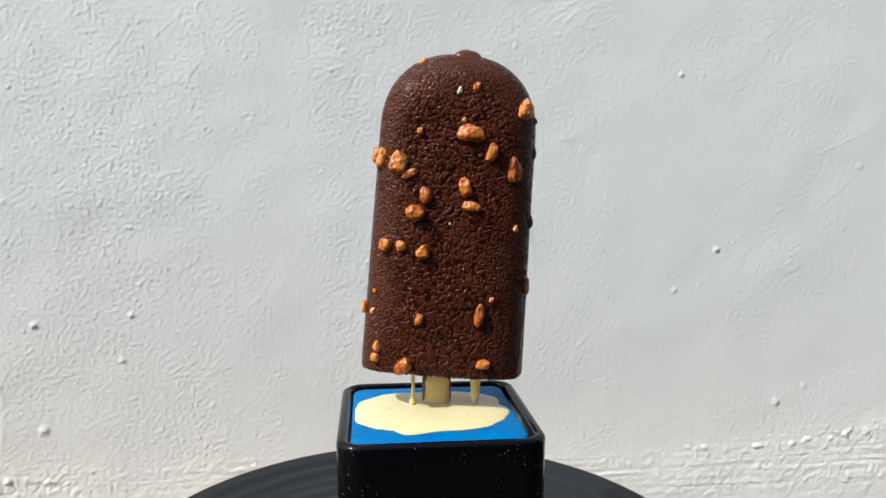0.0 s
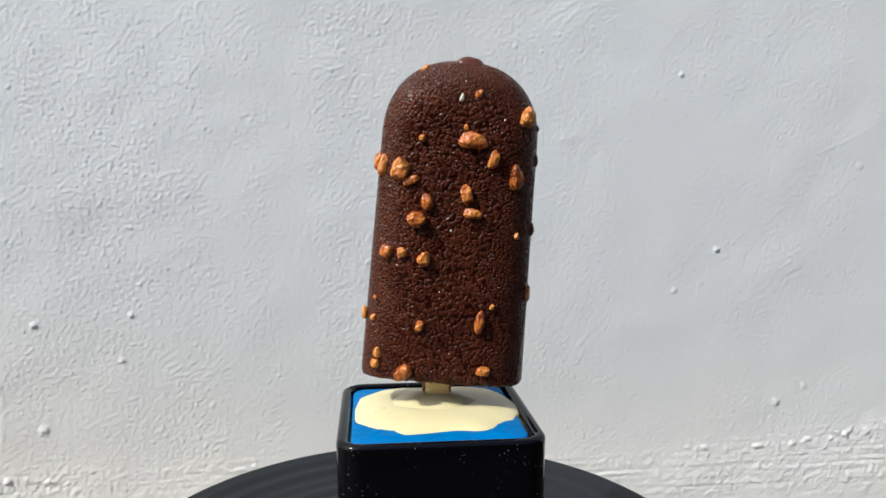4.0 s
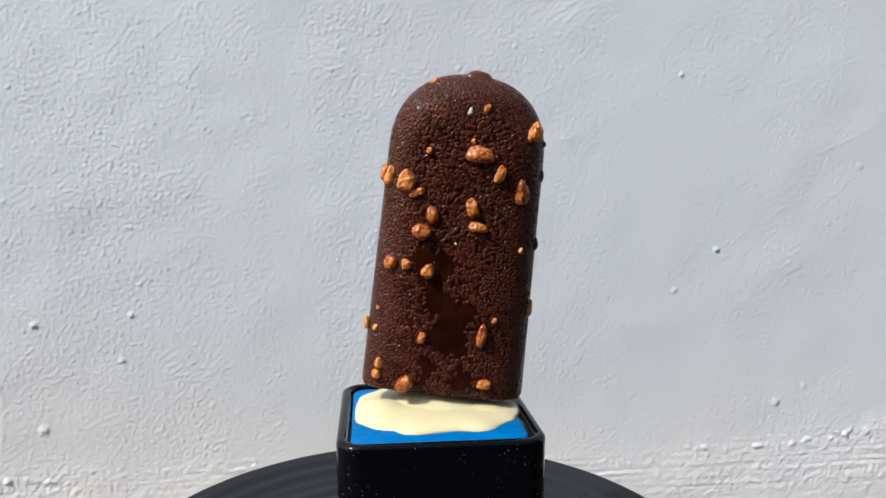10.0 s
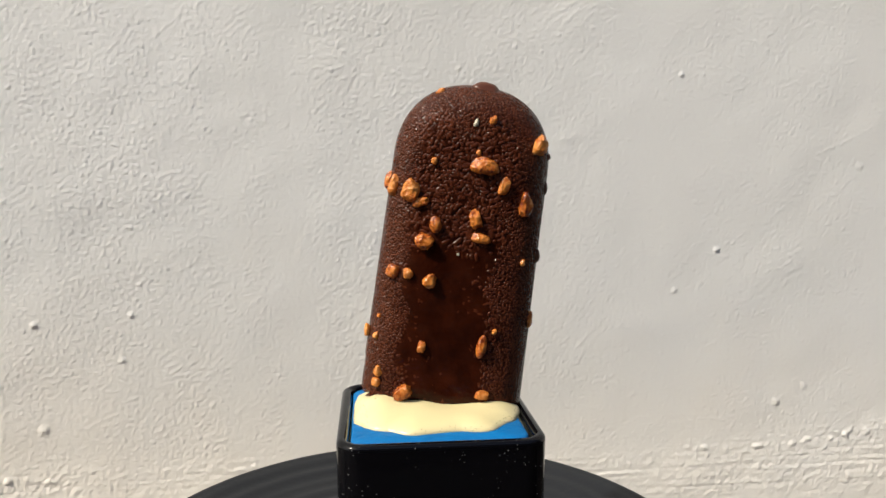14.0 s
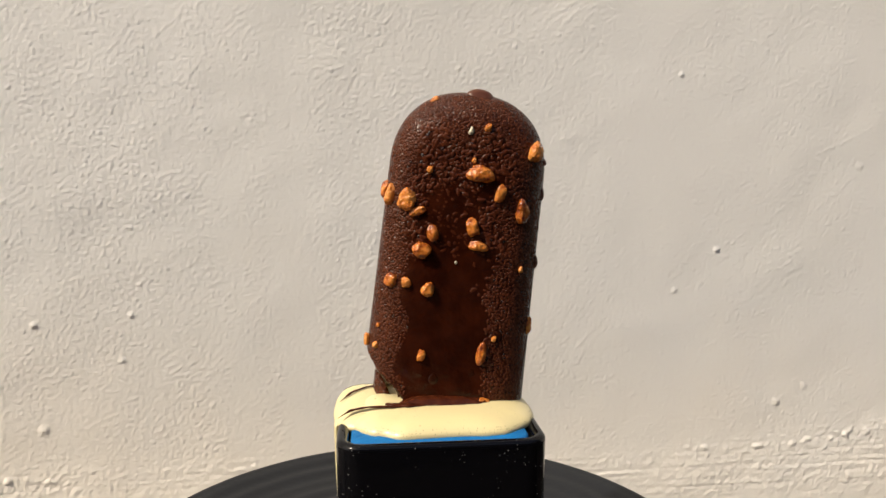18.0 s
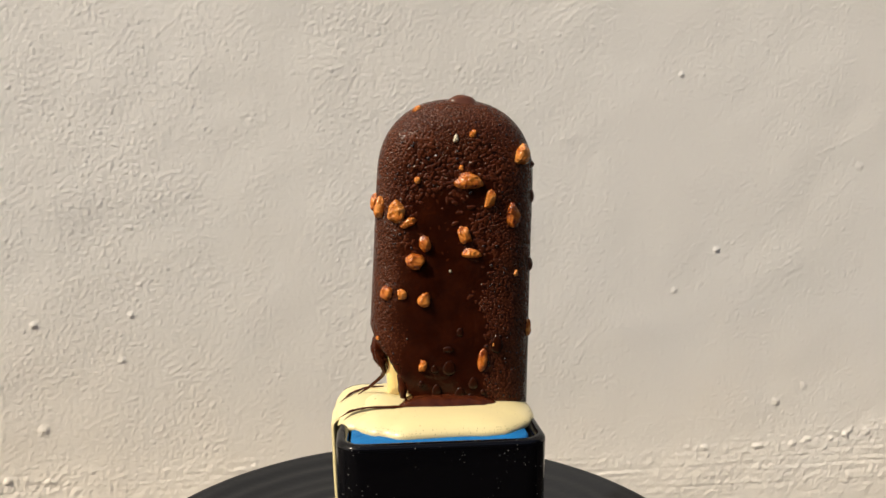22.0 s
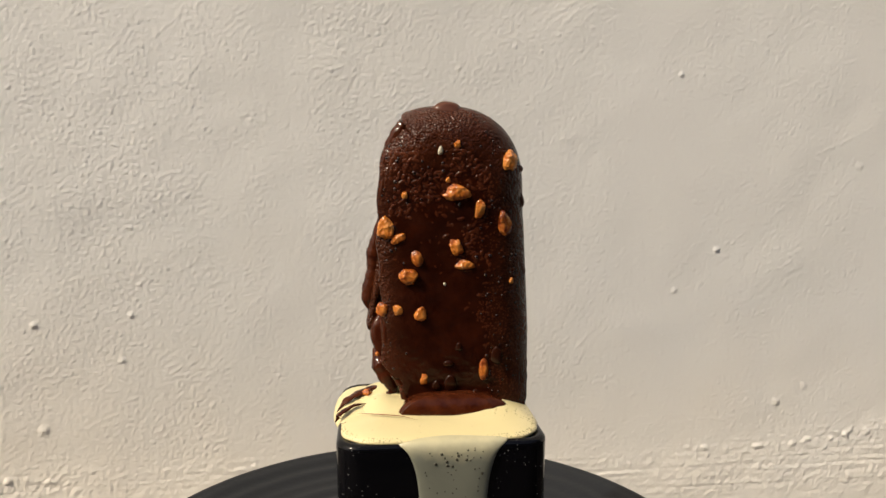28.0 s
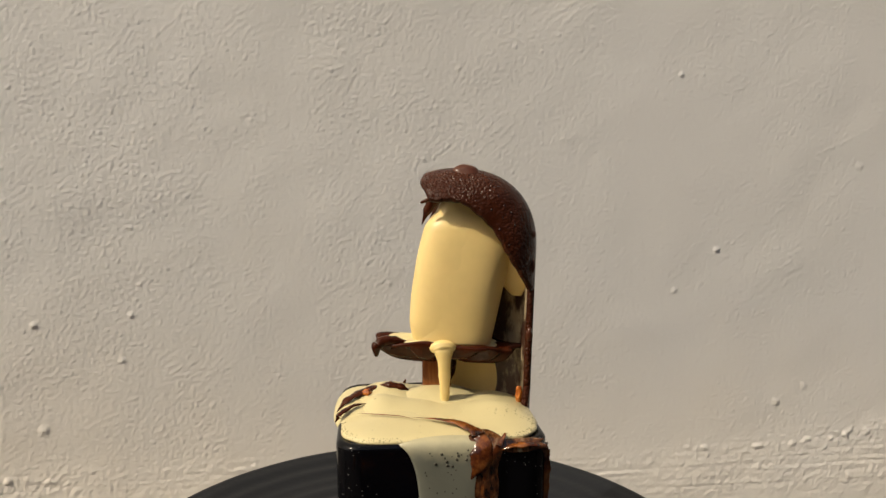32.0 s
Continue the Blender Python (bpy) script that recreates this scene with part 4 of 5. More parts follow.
    pouch = part("soft_pouch", blob(smooth_sections([(7.72, -1.62, 0.2, 0.08, 0.08), (7.85, -1.70, 0.2, 0.2, 0.2), (8.2, -1.86, 0.22, 0.33, 0.33), (8.6, -1.98, 0.25, 0.38, 0.36), (9.0, -2.02, 0.28, 0.33, 0.33), (9.3, -1.98, 0.3, 0.2, 0.2), (9.4, -1.95, 0.3, 0.08, 0.08)], 36)), WET, bar, "sagging pouch of soft chocolate", at=None)
    droop = part("soft_droop", tube([(-2.30, -0.1, 2.9), (-2.42, -0.18, 2.5), (-2.46, -0.2, 2.1), (-2.36, -0.25, 1.82), (-2.22, -0.3, 1.62), (-2.12, -0.32, 1.5)], [0.10, 0.18, 0.23, 0.22, 0.18, 0.13], wave=0.3), WET, bar, "drooping corner of soft chocolate")
    run = part("core_drip", tube([(0.0, 0.15, 8.44), (0.0, -0.10, 8.43), (0.02, -0.25, 8.34), (0.04, -0.28, 8.0), (0.05, -0.25, 7.4), (0.06, -0.2, 6.6)], [0.50, 0.48, 0.29, 0.19, 0.18, 0.34], 0.6, steps=50, wave=0.1), CREAM, bar, "run of melted vanilla over the base")
    strand = part("strand", tube([(-0.92, 0.2, 7.7), (-0.92, 0.2, 7.2), (-0.93, 0.2, 6.8), (-0.94, 0.2, 6.45)], [0.10, 0.05, 0.06, 0.22], wave=0.1), CREAM, bar, "thin string of dripping vanilla")
    coat = part("stick_film", tube([(-0.18, 0.42, 7.7), (-0.18, 0.42, 7.1), (-0.18, 0.40, 6.7), (-0.18, 0.40, 6.4)], [0.42, 0.36, 0.38, 0.6], 0.3, steps=30, wave=0.2), CREAM, bar, "melted vanilla running down the stick")
    strand_b = part("strand", tube([(1.0, 0.3, 7.7), (1.0, 0.3, 7.2), (0.98, 0.3, 6.5)], [0.24, 0.15, 0.13], 0.5, wave=0.1), CREAM, bar, "short string of dripping vanilla")
    stream = part("strand", tube([(-2.02, -0.35, 8.45), (-1.93, -0.35, 8.2), (-1.80, -0.33, 7.95), (-1.75, -0.25, 7.75), (-1.85, -0.05, 7.53), (-2.1, 0.15, 7.26), (-2.4, 0.3, 7.0), (-2.7, 0.3, 6.80)], [0.14, 0.12, 0.10, 0.075, 0.06, 0.05, 0.05, 0.03], steps=70, wave=0.4), WET, bar, "thin brown string from the melted corner")
    hang = part("hanging_flap", tube([(-2.15, 0.2, 8.35), (-2.0, 0.15, 7.95), (-1.75, 0.1, 7.45), (-1.58, 0.1, 7.05), (-1.75, 0.0, 6.86), (-2.2, 0.0, 6.84)], [0.26, 0.33, 0.28, 0.14, 0.12, 0.10], wave=0.5), WET, bar, "string of soft chocolate hanging into the vanilla")
    return core, top, beside, foot, left, curl, hang, pouch, droop, run, coat, strand, strand_b, stream, corner


CORE, CORE_TOP, CORE_SIDE, CORE_FOOT, CORE_LEFT, CURL, HANG, POUCH, DROOP, RUN, COAT, STRAND, STRAND_B, STREAM, CORE_CORNER = build_inside()

# ---- melted cream ----
melt = tagged(new("melted_cream"), "puddle of melted vanilla cream over blue clay and cup rim", "melted cream")
MELT = cm(-0.28, 0, 0.07, 0, 0, 5.8)
melt.matrix_basis = MELT


def pool(cx, cy, rx, ry, power, lobes, height, z0, dome=4.0, n=180, soft=False, swells=(), hills=()):
    rings = []
    for s in (*np.linspace(0.05, 0.8, 9), 0.86, 0.91, 0.95, 0.975, 0.99, 1.0, 0.985, 0.93, 0.8):
        under = len(rings) > 14
        ring = []
        for i in range(n):
            a = 2 * math.pi * i / n
            c, q = math.cos(a), math.sin(a)
            w = 1 + sum(k * math.cos(m * a + p) for m, k, p in lobes)
            for at, wide, k in swells:
                off = (math.degrees(a) - at + 180) % 360 - 180
                w += k * math.exp(-(off / wide) ** 2)
            x = rx * w * s * math.copysign(abs(c) ** (2 / power), c)
            y = ry * w * s * math.copysign(abs(q) ** (2 / power), q)
            lift = height * (1 - min(s, 1) ** dome) ** (2.2 if soft else 0.5)
            z = z0 + (lift if not under else -0.05 - (1 - s) * 0.5)
            z += 0.02 * math.sin(2.1 * x + 1) * math.sin(2.7 * y) if not under else 0
            for hx, hy, wide, k in hills if not under else ():
                z += k * math.exp(-((cx + x - hx) ** 2 + (cy + y - hy) ** 2) / wide ** 2) * (1 - min(s, 1) ** 12)
            ring.append((cx + x, cy + y, z))
        rings.append(ring)
    return loft(rings)


def sheet(path, widths, thick, centre=0.0, n=26, steps=60):
    """A run of cream that clings to a path (y, z), with its width and middle along the way."""
    path, widths = np.array(path, float), np.array(widths, float)
    t, s = np.linspace(0, 1, len(path)), np.linspace(0, 1, steps)
    p = np.stack([np.interp(s, t, path[:, 0]), np.interp(s, t, path[:, 1])], 1)
    w = np.interp(s, np.linspace(0, 1, len(widths)), widths)
    for _ in range(6):
        p[1:-1] = 0.25 * p[:-2] + 0.5 * p[1:-1] + 0.25 * p[2:]
        w[1:-1] = 0.25 * w[:-2] + 0.5 * w[1:-1] + 0.25 * w[2:]
    rings = []
    for i in range(steps):
        d = p[min(i + 1, steps - 1)] - p[max(i - 1, 0)]
        d /= np.hypot(*d)
        nor = np.array([d[1], -d[0]])
        ring = []
        for k in range(n):
            u = math.cos(math.pi * k / (n - 1))
            o = thick * min(1.0, 0.1 + i / (0.3 * steps)) * (1 - abs(u) ** 4) ** 0.5 * (1 + 0.08 * math.sin(3 * u + 0.2 * i))
            ring.append((centre + u * w[i], *(p[i] + nor * o)))
        for u in (-0.6, 0.0, 0.6):
            ring.append((centre + u * w[i], *(p[i] - nor * 0.08)))
        rings.append(ring)
    return loft(rings)


def build_melt():
    out = {}
    front = ((-100, 9, 0.11), (-84, 5, -0.03), (-69, 10, 0.085), (-45, 8, -0.02))
    wavy = ((5, 0.012, 0.4), (9, 0.008, 0.5), (14, 0.005, 1.0), (23, 0.003, 0.3))
    out["a"] = part("pool", pool(-0.08, 0.05, 2.36, 1.80, 2.5, wavy, 0.16, 6.33, swells=((-103, 10, 0.17), (-84, 6, -0.02), (-60, 14, 0.04), (8, 8, -0.05), (30, 12, 0.04))), FOAM, melt, "thin pool of melted vanilla with a frothy edge")
    out["b"] = part("pool", pool(0.08, 0.28, 2.50, 2.10, 2.8, wavy, 0.27, 6.33, swells=front), FOAM, melt, "wider pool of melted vanilla with a frothy edge")
    out["c"] = part("pool", pool(0.05, 0.27, 2.52, 2.12, 3.0, wavy, 0.36, 6.33, swells=front, hills=((-1.75, -0.15, 0.75, 0.30), (-0.4, -0.35, 0.6, 0.10), (1.7, -0.25, 0.8, 0.14))), FOAM, melt, "thick pool of melted vanilla")
    out["d"] = part("pool", pool(0.16, 0.14, 2.72, 2.36, 3.3, wavy, 0.44, 6.35, swells=((-103, 9, 0.07), (-84, 6, -0.02), (-66, 10, 0.04), (-20, 15, 0.03))), FOAM, melt, "pool of melted vanilla that fills the cup to the rim")
    out["lobe"] = part("pool", pool(-1.80, 0.50, 1.25, 1.95, 2.8, ((3, 0.02, 0.6),), 0.48, 6.34, 2.0), FOAM, melt, "bulge of melted vanilla over the rim")
    out["e"] = part("pool", pool(0.02, -0.27, 2.80, 2.53, 5.0, ((3, 0.008, 0.6), (7, 0.008, 0.4), (12, 0.004, 0.2)), 0.24, 6.44, 3.2, hills=((1.85, -0.75, 0.85, 0.22), (-1.45, 0.75, 1.0, 0.38), (0.3, -1.9, 0.9, -0.05))), FOAM, melt, "melted vanilla covering the whole top of the cup")
    out["heap"] = part("pool", pool(0.05, 0.50, 2.25, 1.55, 2.3, wavy, 0.52, 6.50, 2.0, soft=True), FOAM, melt, "swelling of vanilla under the dripping bar")
    out["run"] = part("run", sheet([(-1.7, 6.40), (-2.40, 6.50), (-2.80, 6.43), (-2.93, 6.2), (-2.92, 5.6), (-2.89, 4.6), (-2.86, 3.2), (-2.80, 1.6), (-2.76, 0.9)],
                                   [1.2, 1.5, 1.5, 1.18, 0.98, 0.88, 0.80, 0.7, 0.5], 0.10, 0.27), THIN, melt, "broad thin run of melted vanilla down the cup's face")
    out["fresh"] = part("run", sheet([(-1.7, 6.42), (-2.40, 6.53), (-2.83, 6.46), (-2.975, 6.2), (-2.965, 5.6), (-2.935, 4.6), (-2.905, 3.2), (-2.845, 1.6), (-2.80, 0.9)],
                                     [1.2, 1.5, 1.5, 1.16, 0.96, 0.86, 0.78, 0.68, 0.5], 0.06, 0.27), MILKY, melt, "fresh run of melted vanilla down the cup's face")
    side = part("run", sheet([(-2.3, 6.4), (-2.75, 6.5), (-2.98, 6.4), (-2.96, 6.0), (-2.94, 4.8), (-2.86, 2.6), (-2.82, 1.2)], [0.3, 0.5, 0.7, 0.6, 0.45, 0.35, 0.3], 0.10, 0.3), FOAM, melt, "narrow run of melted vanilla down the cup's side",
                at=pose(0, 0, 0, 0, 0, -90))
    out["side"] = side
    # froth along the front edges, and bubbles in the thin run
    rng = random.Random(9)
    for key, many in (("a", 60), ("b", 120), ("c", 150), ("d", 150), ("e", 190), ("run", 170)):
        me = out[key].data
        vs = [(v.co / C, v.normal.copy()) for v in me.vertices]
        if key == "run":
            some = [q for q in vs if q[0].z < 6.35 and q[1].y < -0.6 and abs(q[0].x - 0.27) < 0.8]
        else:
            some = [q for q in vs if 0.2 < q[1].z < (0.97 if key == "e" else 0.86) and q[0].y < -0.3]
        shapes = []
        for p, nor in rng.sample(some, min(many, len(some))):
            r = rng.choice((0.012, 0.014, 0.018, 0.024) if key == "e" else (0.009, 0.012, 0.016)) if key != "run" else rng.choice((0.016, 0.02, 0.025, 0.04))
            p = p + Vector((rng.uniform(-0.05, 0.05), 0, rng.uniform(-0.04, 0.04) if key == "run" else 0)) + nor * 0.004
            a = nor.orthogonal().normalized()
            b = nor.cross(a)
            ring = [[p + (a * math.cos(k * 1.0472) + b * math.sin(k * 1.0472)) * r * w + nor * r * h for k in range(6)] for w, h in ((1.0, -0.5), (1.0, 0.0), (0.6, 0.3))]
            shapes.append(loft(ring))
        out[key + "_froth"] = part("froth", join(*shapes), SPOT if key == "run" else BUBBLE, out[key], "tiny bubbles in the vanilla")
        out[key + "_froth"]["kind"] = "stuff"
    return out


POOL = build_melt()

# ---- melted chocolate ----
drip = tagged(new("melted_chocolate"), "streaks and lumps of melted chocolate on the vanilla puddle", "melted chocolate")
drip.matrix_basis = MELT


def build_streaks():
    out = {}
    out["foot"] = part("lump", pool(0.27, -0.50, 1.58, 0.54, 4.5, ((3, 0.025, 1.0), (5, 0.025, 0.4), (9, 0.015, 2), (13, 0.01, 0.5)), 0.54, 6.60, 3.0), WET, drip, "soft chocolate foot spreading on the vanilla")
    out["left"] = part("streak", tube([(-0.6, -0.80, 6.79), (-1.3, -0.85, 6.81), (-2.0, -0.78, 6.80), (-2.5, -0.88, 6.75), (-2.86, -1.1, 6.6)], [0.13, 0.08, 0.055, 0.07, 0.03], 0.45), WET, drip, "dark streak of chocolate")
    out["back"] = part("streak", tube([(-1.5, 1.1, 6.85), (-2.0, 1.05, 6.86), (-2.5, 0.7, 6.8), (-2.85, 0.2, 6.66)], [0.08, 0.05, 0.06, 0.03], 0.4), WET, drip, "dark streak of chocolate")
    out["chip"] = part("lump", tube([(-2.2, 0.35, 6.88), (-2.0, 0.3, 6.9), (-1.85, 0.3, 6.86)], [0.10, 0.15, 0.08], 0.8, steps=16), NUT, drip, "almond piece fallen into the vanilla")
    out["speck"] = part("lump", tube([(-2.10, 0.14, 6.72), (-1.96, 0.12, 6.75), (-1.82, 0.12, 6.72)], [0.06, 0.10, 0.06], 0.5, steps=16), WET, drip, "small chip of chocolate on the vanilla")
    out["stick_out"] = part("lump", tube([(-3.15, -0.62, 6.70), (-2.8, -0.60, 6.80), (-2.4, -0.5, 6.84)], [0.08, 0.11, 0.06], 0.7, steps=18), BLOOM, drip, "sliver of chocolate over the rim")
    out["arch"] = part("smear", tube([(1.35, -2.95, 6.15), (1.8, -2.93, 6.33), (2.3, -2.90, 6.34), (2.72, -2.70, 6.26), (2.92, -2.45, 5.8), (2.94, -2.38, 5.0), (2.9, -2.3, 3.6)], [0.08, 0.17, 0.18, 0.16, 0.10, 0.12, 0.07], 0.35, steps=60, wave=1.4), TOFFEE, drip, "smear of chocolate along the cup's corner")
    out["curve"] = part("smear", tube([(-0.70, -1.55, 6.71), (-0.1, -1.80, 6.74), (0.5, -2.15, 6.74), (0.95, -2.65, 6.64), (1.05, -3.0, 6.25), (0.92, -3.08, 5.85), (0.72, -3.08, 5.5)], [0.03, 0.09, 0.14, 0.20, 0.30, 0.33, 0.10], 0.3, steps=60, wave=0.5), TOFFEE, drip, "curved smear of chocolate over the rim")
    out["trail"] = part("smear", tube([(1.7, -2.72, 6.6), (1.45, -2.99, 6.3), (1.15, -3.01, 5.8), (1.02, -3.0, 5.2), (1.1, -2.98, 4.2)], [0.14, 0.09, 0.10, 0.07, 0.05], 0.35, steps=40), TOFFEE, drip, "brown trail down the cup's face")
    out["wash"] = part("smear", sheet([(-1.95, 6.56), (-2.45, 6.56), (-2.82, 6.46), (-2.97, 6.2), (-2.98, 5.6), (-2.95, 4.6), (-2.91, 3.2)], [0.05, 0.2, 0.45, 0.55, 0.50, 0.32, 0.40, 0.20, 0.1], 0.05, 1.12), SMEAR, drip, "broad smear of chocolate and vanilla down the cup's face")
    out["corner"] = part("smear", sheet([(-2.62, 6.42), (-2.80, 6.42), (-2.93, 6.28), (-2.94, 6.15)], [0.5, 0.8, 0.6, 0.85, 0.3], 0.035, 2.0), SMEAR, drip, "brown smear over the cup's rim")
    out["caramel"] = part("streak", tube([(1.44, -2.3, 6.69), (1.40, -2.6, 6.66), (1.32, -2.88, 6.54), (1.26, -3.03, 6.32), (1.22, -3.05, 6.1), (1.2, -3.03, 5.95)], [0.015, 0.032, 0.036, 0.036, 0.032, 0.02], 0.4, steps=50), CARAMEL, drip, "thin brown caramel streak")
    out["thread"] = part("streak", tube([(-2.3, -1.0, 6.70), (-1.7, -1.25, 6.73), (-1.1, -1.45, 6.74), (-0.6, -1.8, 6.72)], [0.015, 0.026, 0.02, 0.01], 0.5, steps=40), CARAMEL, drip, "fine brown thread of chocolate")
    out["film"] = part("smear", tube([(0.75, -2.70, 6.58), (1.15, -2.72, 6.62), (1.6, -2.62, 6.72), (1.95, -2.45, 6.95), (2.1, -2.3, 7.2)], [0.14, 0.32, 0.38, 0.28, 0.12], 0.4, steps=40, wave=0.15), MILKFILM, drip, "pale skin of vanilla torn from the coating")
    out["ribbon"] = part("streak", tube([(-0.9, 0.95, 6.84), (-1.5, 0.80, 6.92), (-2.1, 0.50, 6.90), (-2.65, 0.05, 6.76), (-2.92, -0.25, 6.5)], [0.16, 0.22, 0.18, 0.14, 0.07], 0.4, wave=1.2), WET, drip, "broad ribbon of melted chocolate")
    out["edge"] = part("streak", tube([(-1.9, -0.30, 6.76), (-2.4, -0.50, 6.78), (-2.8, -0.85, 6.66), (-2.93, -1.0, 6.45)], [0.03, 0.08, 0.11, 0.06], 0.4, steps=30), WET, drip, "dark streak of chocolate over the rim")
    out["hook"] = part("streak", tube([(-0.3, -0.78, 6.80), (-0.9, -0.80, 6.82), (-1.35, -0.68, 6.82), (-1.62, -0.45, 6.80)], [0.15, 0.13, 0.10, 0.05], 0.4, steps=30), WET, drip, "curved streak of chocolate beside the bar")
    out["flap"] = part("lump", tube([(-1.75, 0.75, 6.92), (-1.35, 0.6, 7.02), (-0.95, 0.5, 6.98), (-0.7, 0.45, 6.85)], [0.10, 0.17, 0.15, 0.08], 0.7, steps=24), WET, drip, "fallen flap of soft chocolate")
    return out


STREAK = build_streaks()


# ---- movement ----
FRONT_ROWS = [
    (0, -0.12, 0.62, 7.44, 0.00, 3.90, 0.00),
    (1, -0.12, 0.62, 7.39, 0.10, 4.00, 0.00),
    (2, -0.13, 0.62, 7.34, 0.20, 4.20, 0.10),
    (3, -0.13, 0.63, 7.29, 0.30, 4.30, 0.10),
    (6, -0.11, 0.63, 7.13, 0.20, 4.60, 0.20),
    (7, -0.13, 0.64, 7.06, 0.20, 4.90, 0.20),
    (8, -0.14, 0.64, 7.00, 0.20, 5.20, 0.30),
    (9, -0.13, 0.64, 6.95, 0.20, 5.50, 0.30),
    (10, -0.12, 0.64, 6.87, 0.20, 5.90, 0.40),
    (11, -0.13, 0.64, 6.79, 0.20, 6.20, 0.40),
    (12, -0.15, 0.65, 6.71, 0.30, 6.60, 0.40),
    (13, -0.17, 0.65, 6.64, 0.30, 7.30, 0.50),
    (14, -0.18, 0.65, 6.58, 0.30, 7.40, 0.50),
    (17, -0.16, 0.66, 6.41, 0.60, 6.50, 0.60),
    (18, -0.15, 0.66, 6.34, 0.70, 6.20, 0.60),
    (19, -0.12, 0.67, 6.24, 0.80, 5.20, 0.60),
    (20, -0.08, 0.67, 6.17, 1.20, 4.30, 0.70),
    (21, -0.04, 0.67, 6.12, 1.60, 3.40, 0.70),
    (22, 0.04, 0.68, 6.10, 2.00, 1.90, 0.80),
    (23, 0.03, 0.68, 6.06, 2.40, 1.60, 0.90),
    (24, 0.03, 0.68, 6.03, 2.90, 1.10, 0.90),
    (25, 0.05, 0.69, 6.00, 3.40, 0.20, 1.00),
    (28, 0.21, 0.70, 5.84, 5.20, -2.20, 0.60),
    (29, 0.29, 0.70, 5.77, 6.80, -2.90, 1.00),
    (30, 0.43, 0.65, 5.54, 8.10, -4.00, 3.30),
    (30.5, 0.50, 0.44, 5.29, 8.30, -6.10, 11.90)]


def motions():
    rest = Matrix.Translation(-BASE * C)
    front = [(r[0], rest @ cm(*r[1:])) for r in FRONT_ROWS]
    # the front coating swings open on its outer edge, then drops before the cup
    fall = [(t, rest @ cm(*p)) for t, *p in (
        (30.7, 0.53, 0.34, 5.22, 8.0, -7.0, 15), (30.8, 0.59, -0.19, 4.96, 6.4, -10.6, 33.6), (30.9, 0.79, -0.50, 4.77, 5.2, -14.4, 55.6), (31.0, 1.52, -0.75, 4.25, 2, -6, 94),
        (31.1, 3.5, -8.6, 2.0, -68, 4, 84), (31.2, 3.5, -8.6, 1.9, -72, 4, 82), (32, 3.5, -8.6, 1.9, -72, 4, 82))]
    def bent(m, bends):
        """Poses of the four bands when the third keeps m and the others turn on their hinges by bends, in degrees."""
        poses = [m] * 4
        turn = lambda z, a: cm(0, -0.95, z) @ pose(0, 0, 0, a) @ cm(0, 0.95, -z)
        poses[3] = m @ turn(HINGES[2], bends[0])
        poses[1] = m @ turn(HINGES[1], bends[1])
        poses[0] = poses[1] @ turn(HINGES[0], bends[2])
        return poses

    soft = {30.7: (0, 0, 0), 30.8: (-3, 3, 4), 30.9: (-7, 8, 12), 31.0: (-13, 13, 34)}
    for k, ob in enumerate(FRONT):
        walk(ob, front + [(t, bent(m, soft.get(t, (-13, 13, 34)))[k]) for t, m in fall])
    # the rear coating
    def hung(k, rx, ry, rz):
        """A pose that keeps the top of the rear coating on the front one's, in the row k."""
        p = Vector((0.3 * C, -0.9 * C, 9.0 * C))
        return front[k][1] @ Matrix.Translation(p) @ front[k][1].to_3x3().inverted().to_4x4() @ pose(0, 0, 0, rx, ry, rz) @ Matrix.Translation(-p)

    near = lambda rows, t: rows[min(range(len(rows)), key=lambda k: abs(rows[k][0] - t))][1]
    rear = front[:22] + [(28, cm(0.03, 0, 0.06) @ hung(22, 4.8, -0.6, 0)), (29, cm(0.0, 0, 0.07) @ hung(23, 6.0, -0.8, 0)), (30, cm(0.10, 0, 0.10) @ hung(24, 6.5, 1.5, 0))] + [(t, rest @ cm(x, y, z, rx, ry, rz)) for t, x, y, z, rx, ry, rz in (
        (30.7, -0.25, 0.62, 5.60, 3, 3.0, 0), (31, -0.05, 0.64, 5.27, 1, 3.5, 0), (31.5, -0.15, 0.64, 4.95, 0.5, 4.2, -2), (31.8, -0.03, 0.64, 4.5, 0.5, 3.8, -8), (32, 0.06, 0.64, 4.08, 0.5, 3.0, -12))]
    walk(REAR, rear)
    walk(SIDE, front[:22] + [(t, rest @ cm(x, 0.66, z, 0.5, ry, 0)) for t, x, z, ry in (
        (28, -0.42, 5.94, 8.0), (29, -0.42, 5.88, 8.2), (30, -0.40, 5.72, 8.0), (30.7, -0.25, 5.50, 6.5), (31, 0.10, 5.20, 5.2), (31.2, 0.30, 5.05, 5.0))] + [(31.5, rest @ cm(0.52, 0.80, 4.8, 0.5, 4, -8)), (31.8, rest @ cm(1.2, 1.2, 3.9, 0.5, 4, -25)), (32, rest @ cm(1.9, 1.5, 2.6, 0.5, 4, -35))])
    walk(SIDE_FACE, front[:22] + [(28, cm(0.40, 0.35, -0.1) @ near(rear, 28)), (29, cm(0.55, 0.55, -0.1) @ near(rear, 29)), (30, cm(0.8, 0.9, 0) @ near(rear, 30)), (30.7, cm(1.0, 1.0, 0) @ near(rear, 30.7)),
                                  (31, cm(1.0, 1.0, -0.2) @ near(rear, 31)), (31.5, cm(1.4, 1.0, -0.5) @ near(rear, 31.5)), (32, cm(2.0, 1.0, -0.6) @ near(rear, 32))])
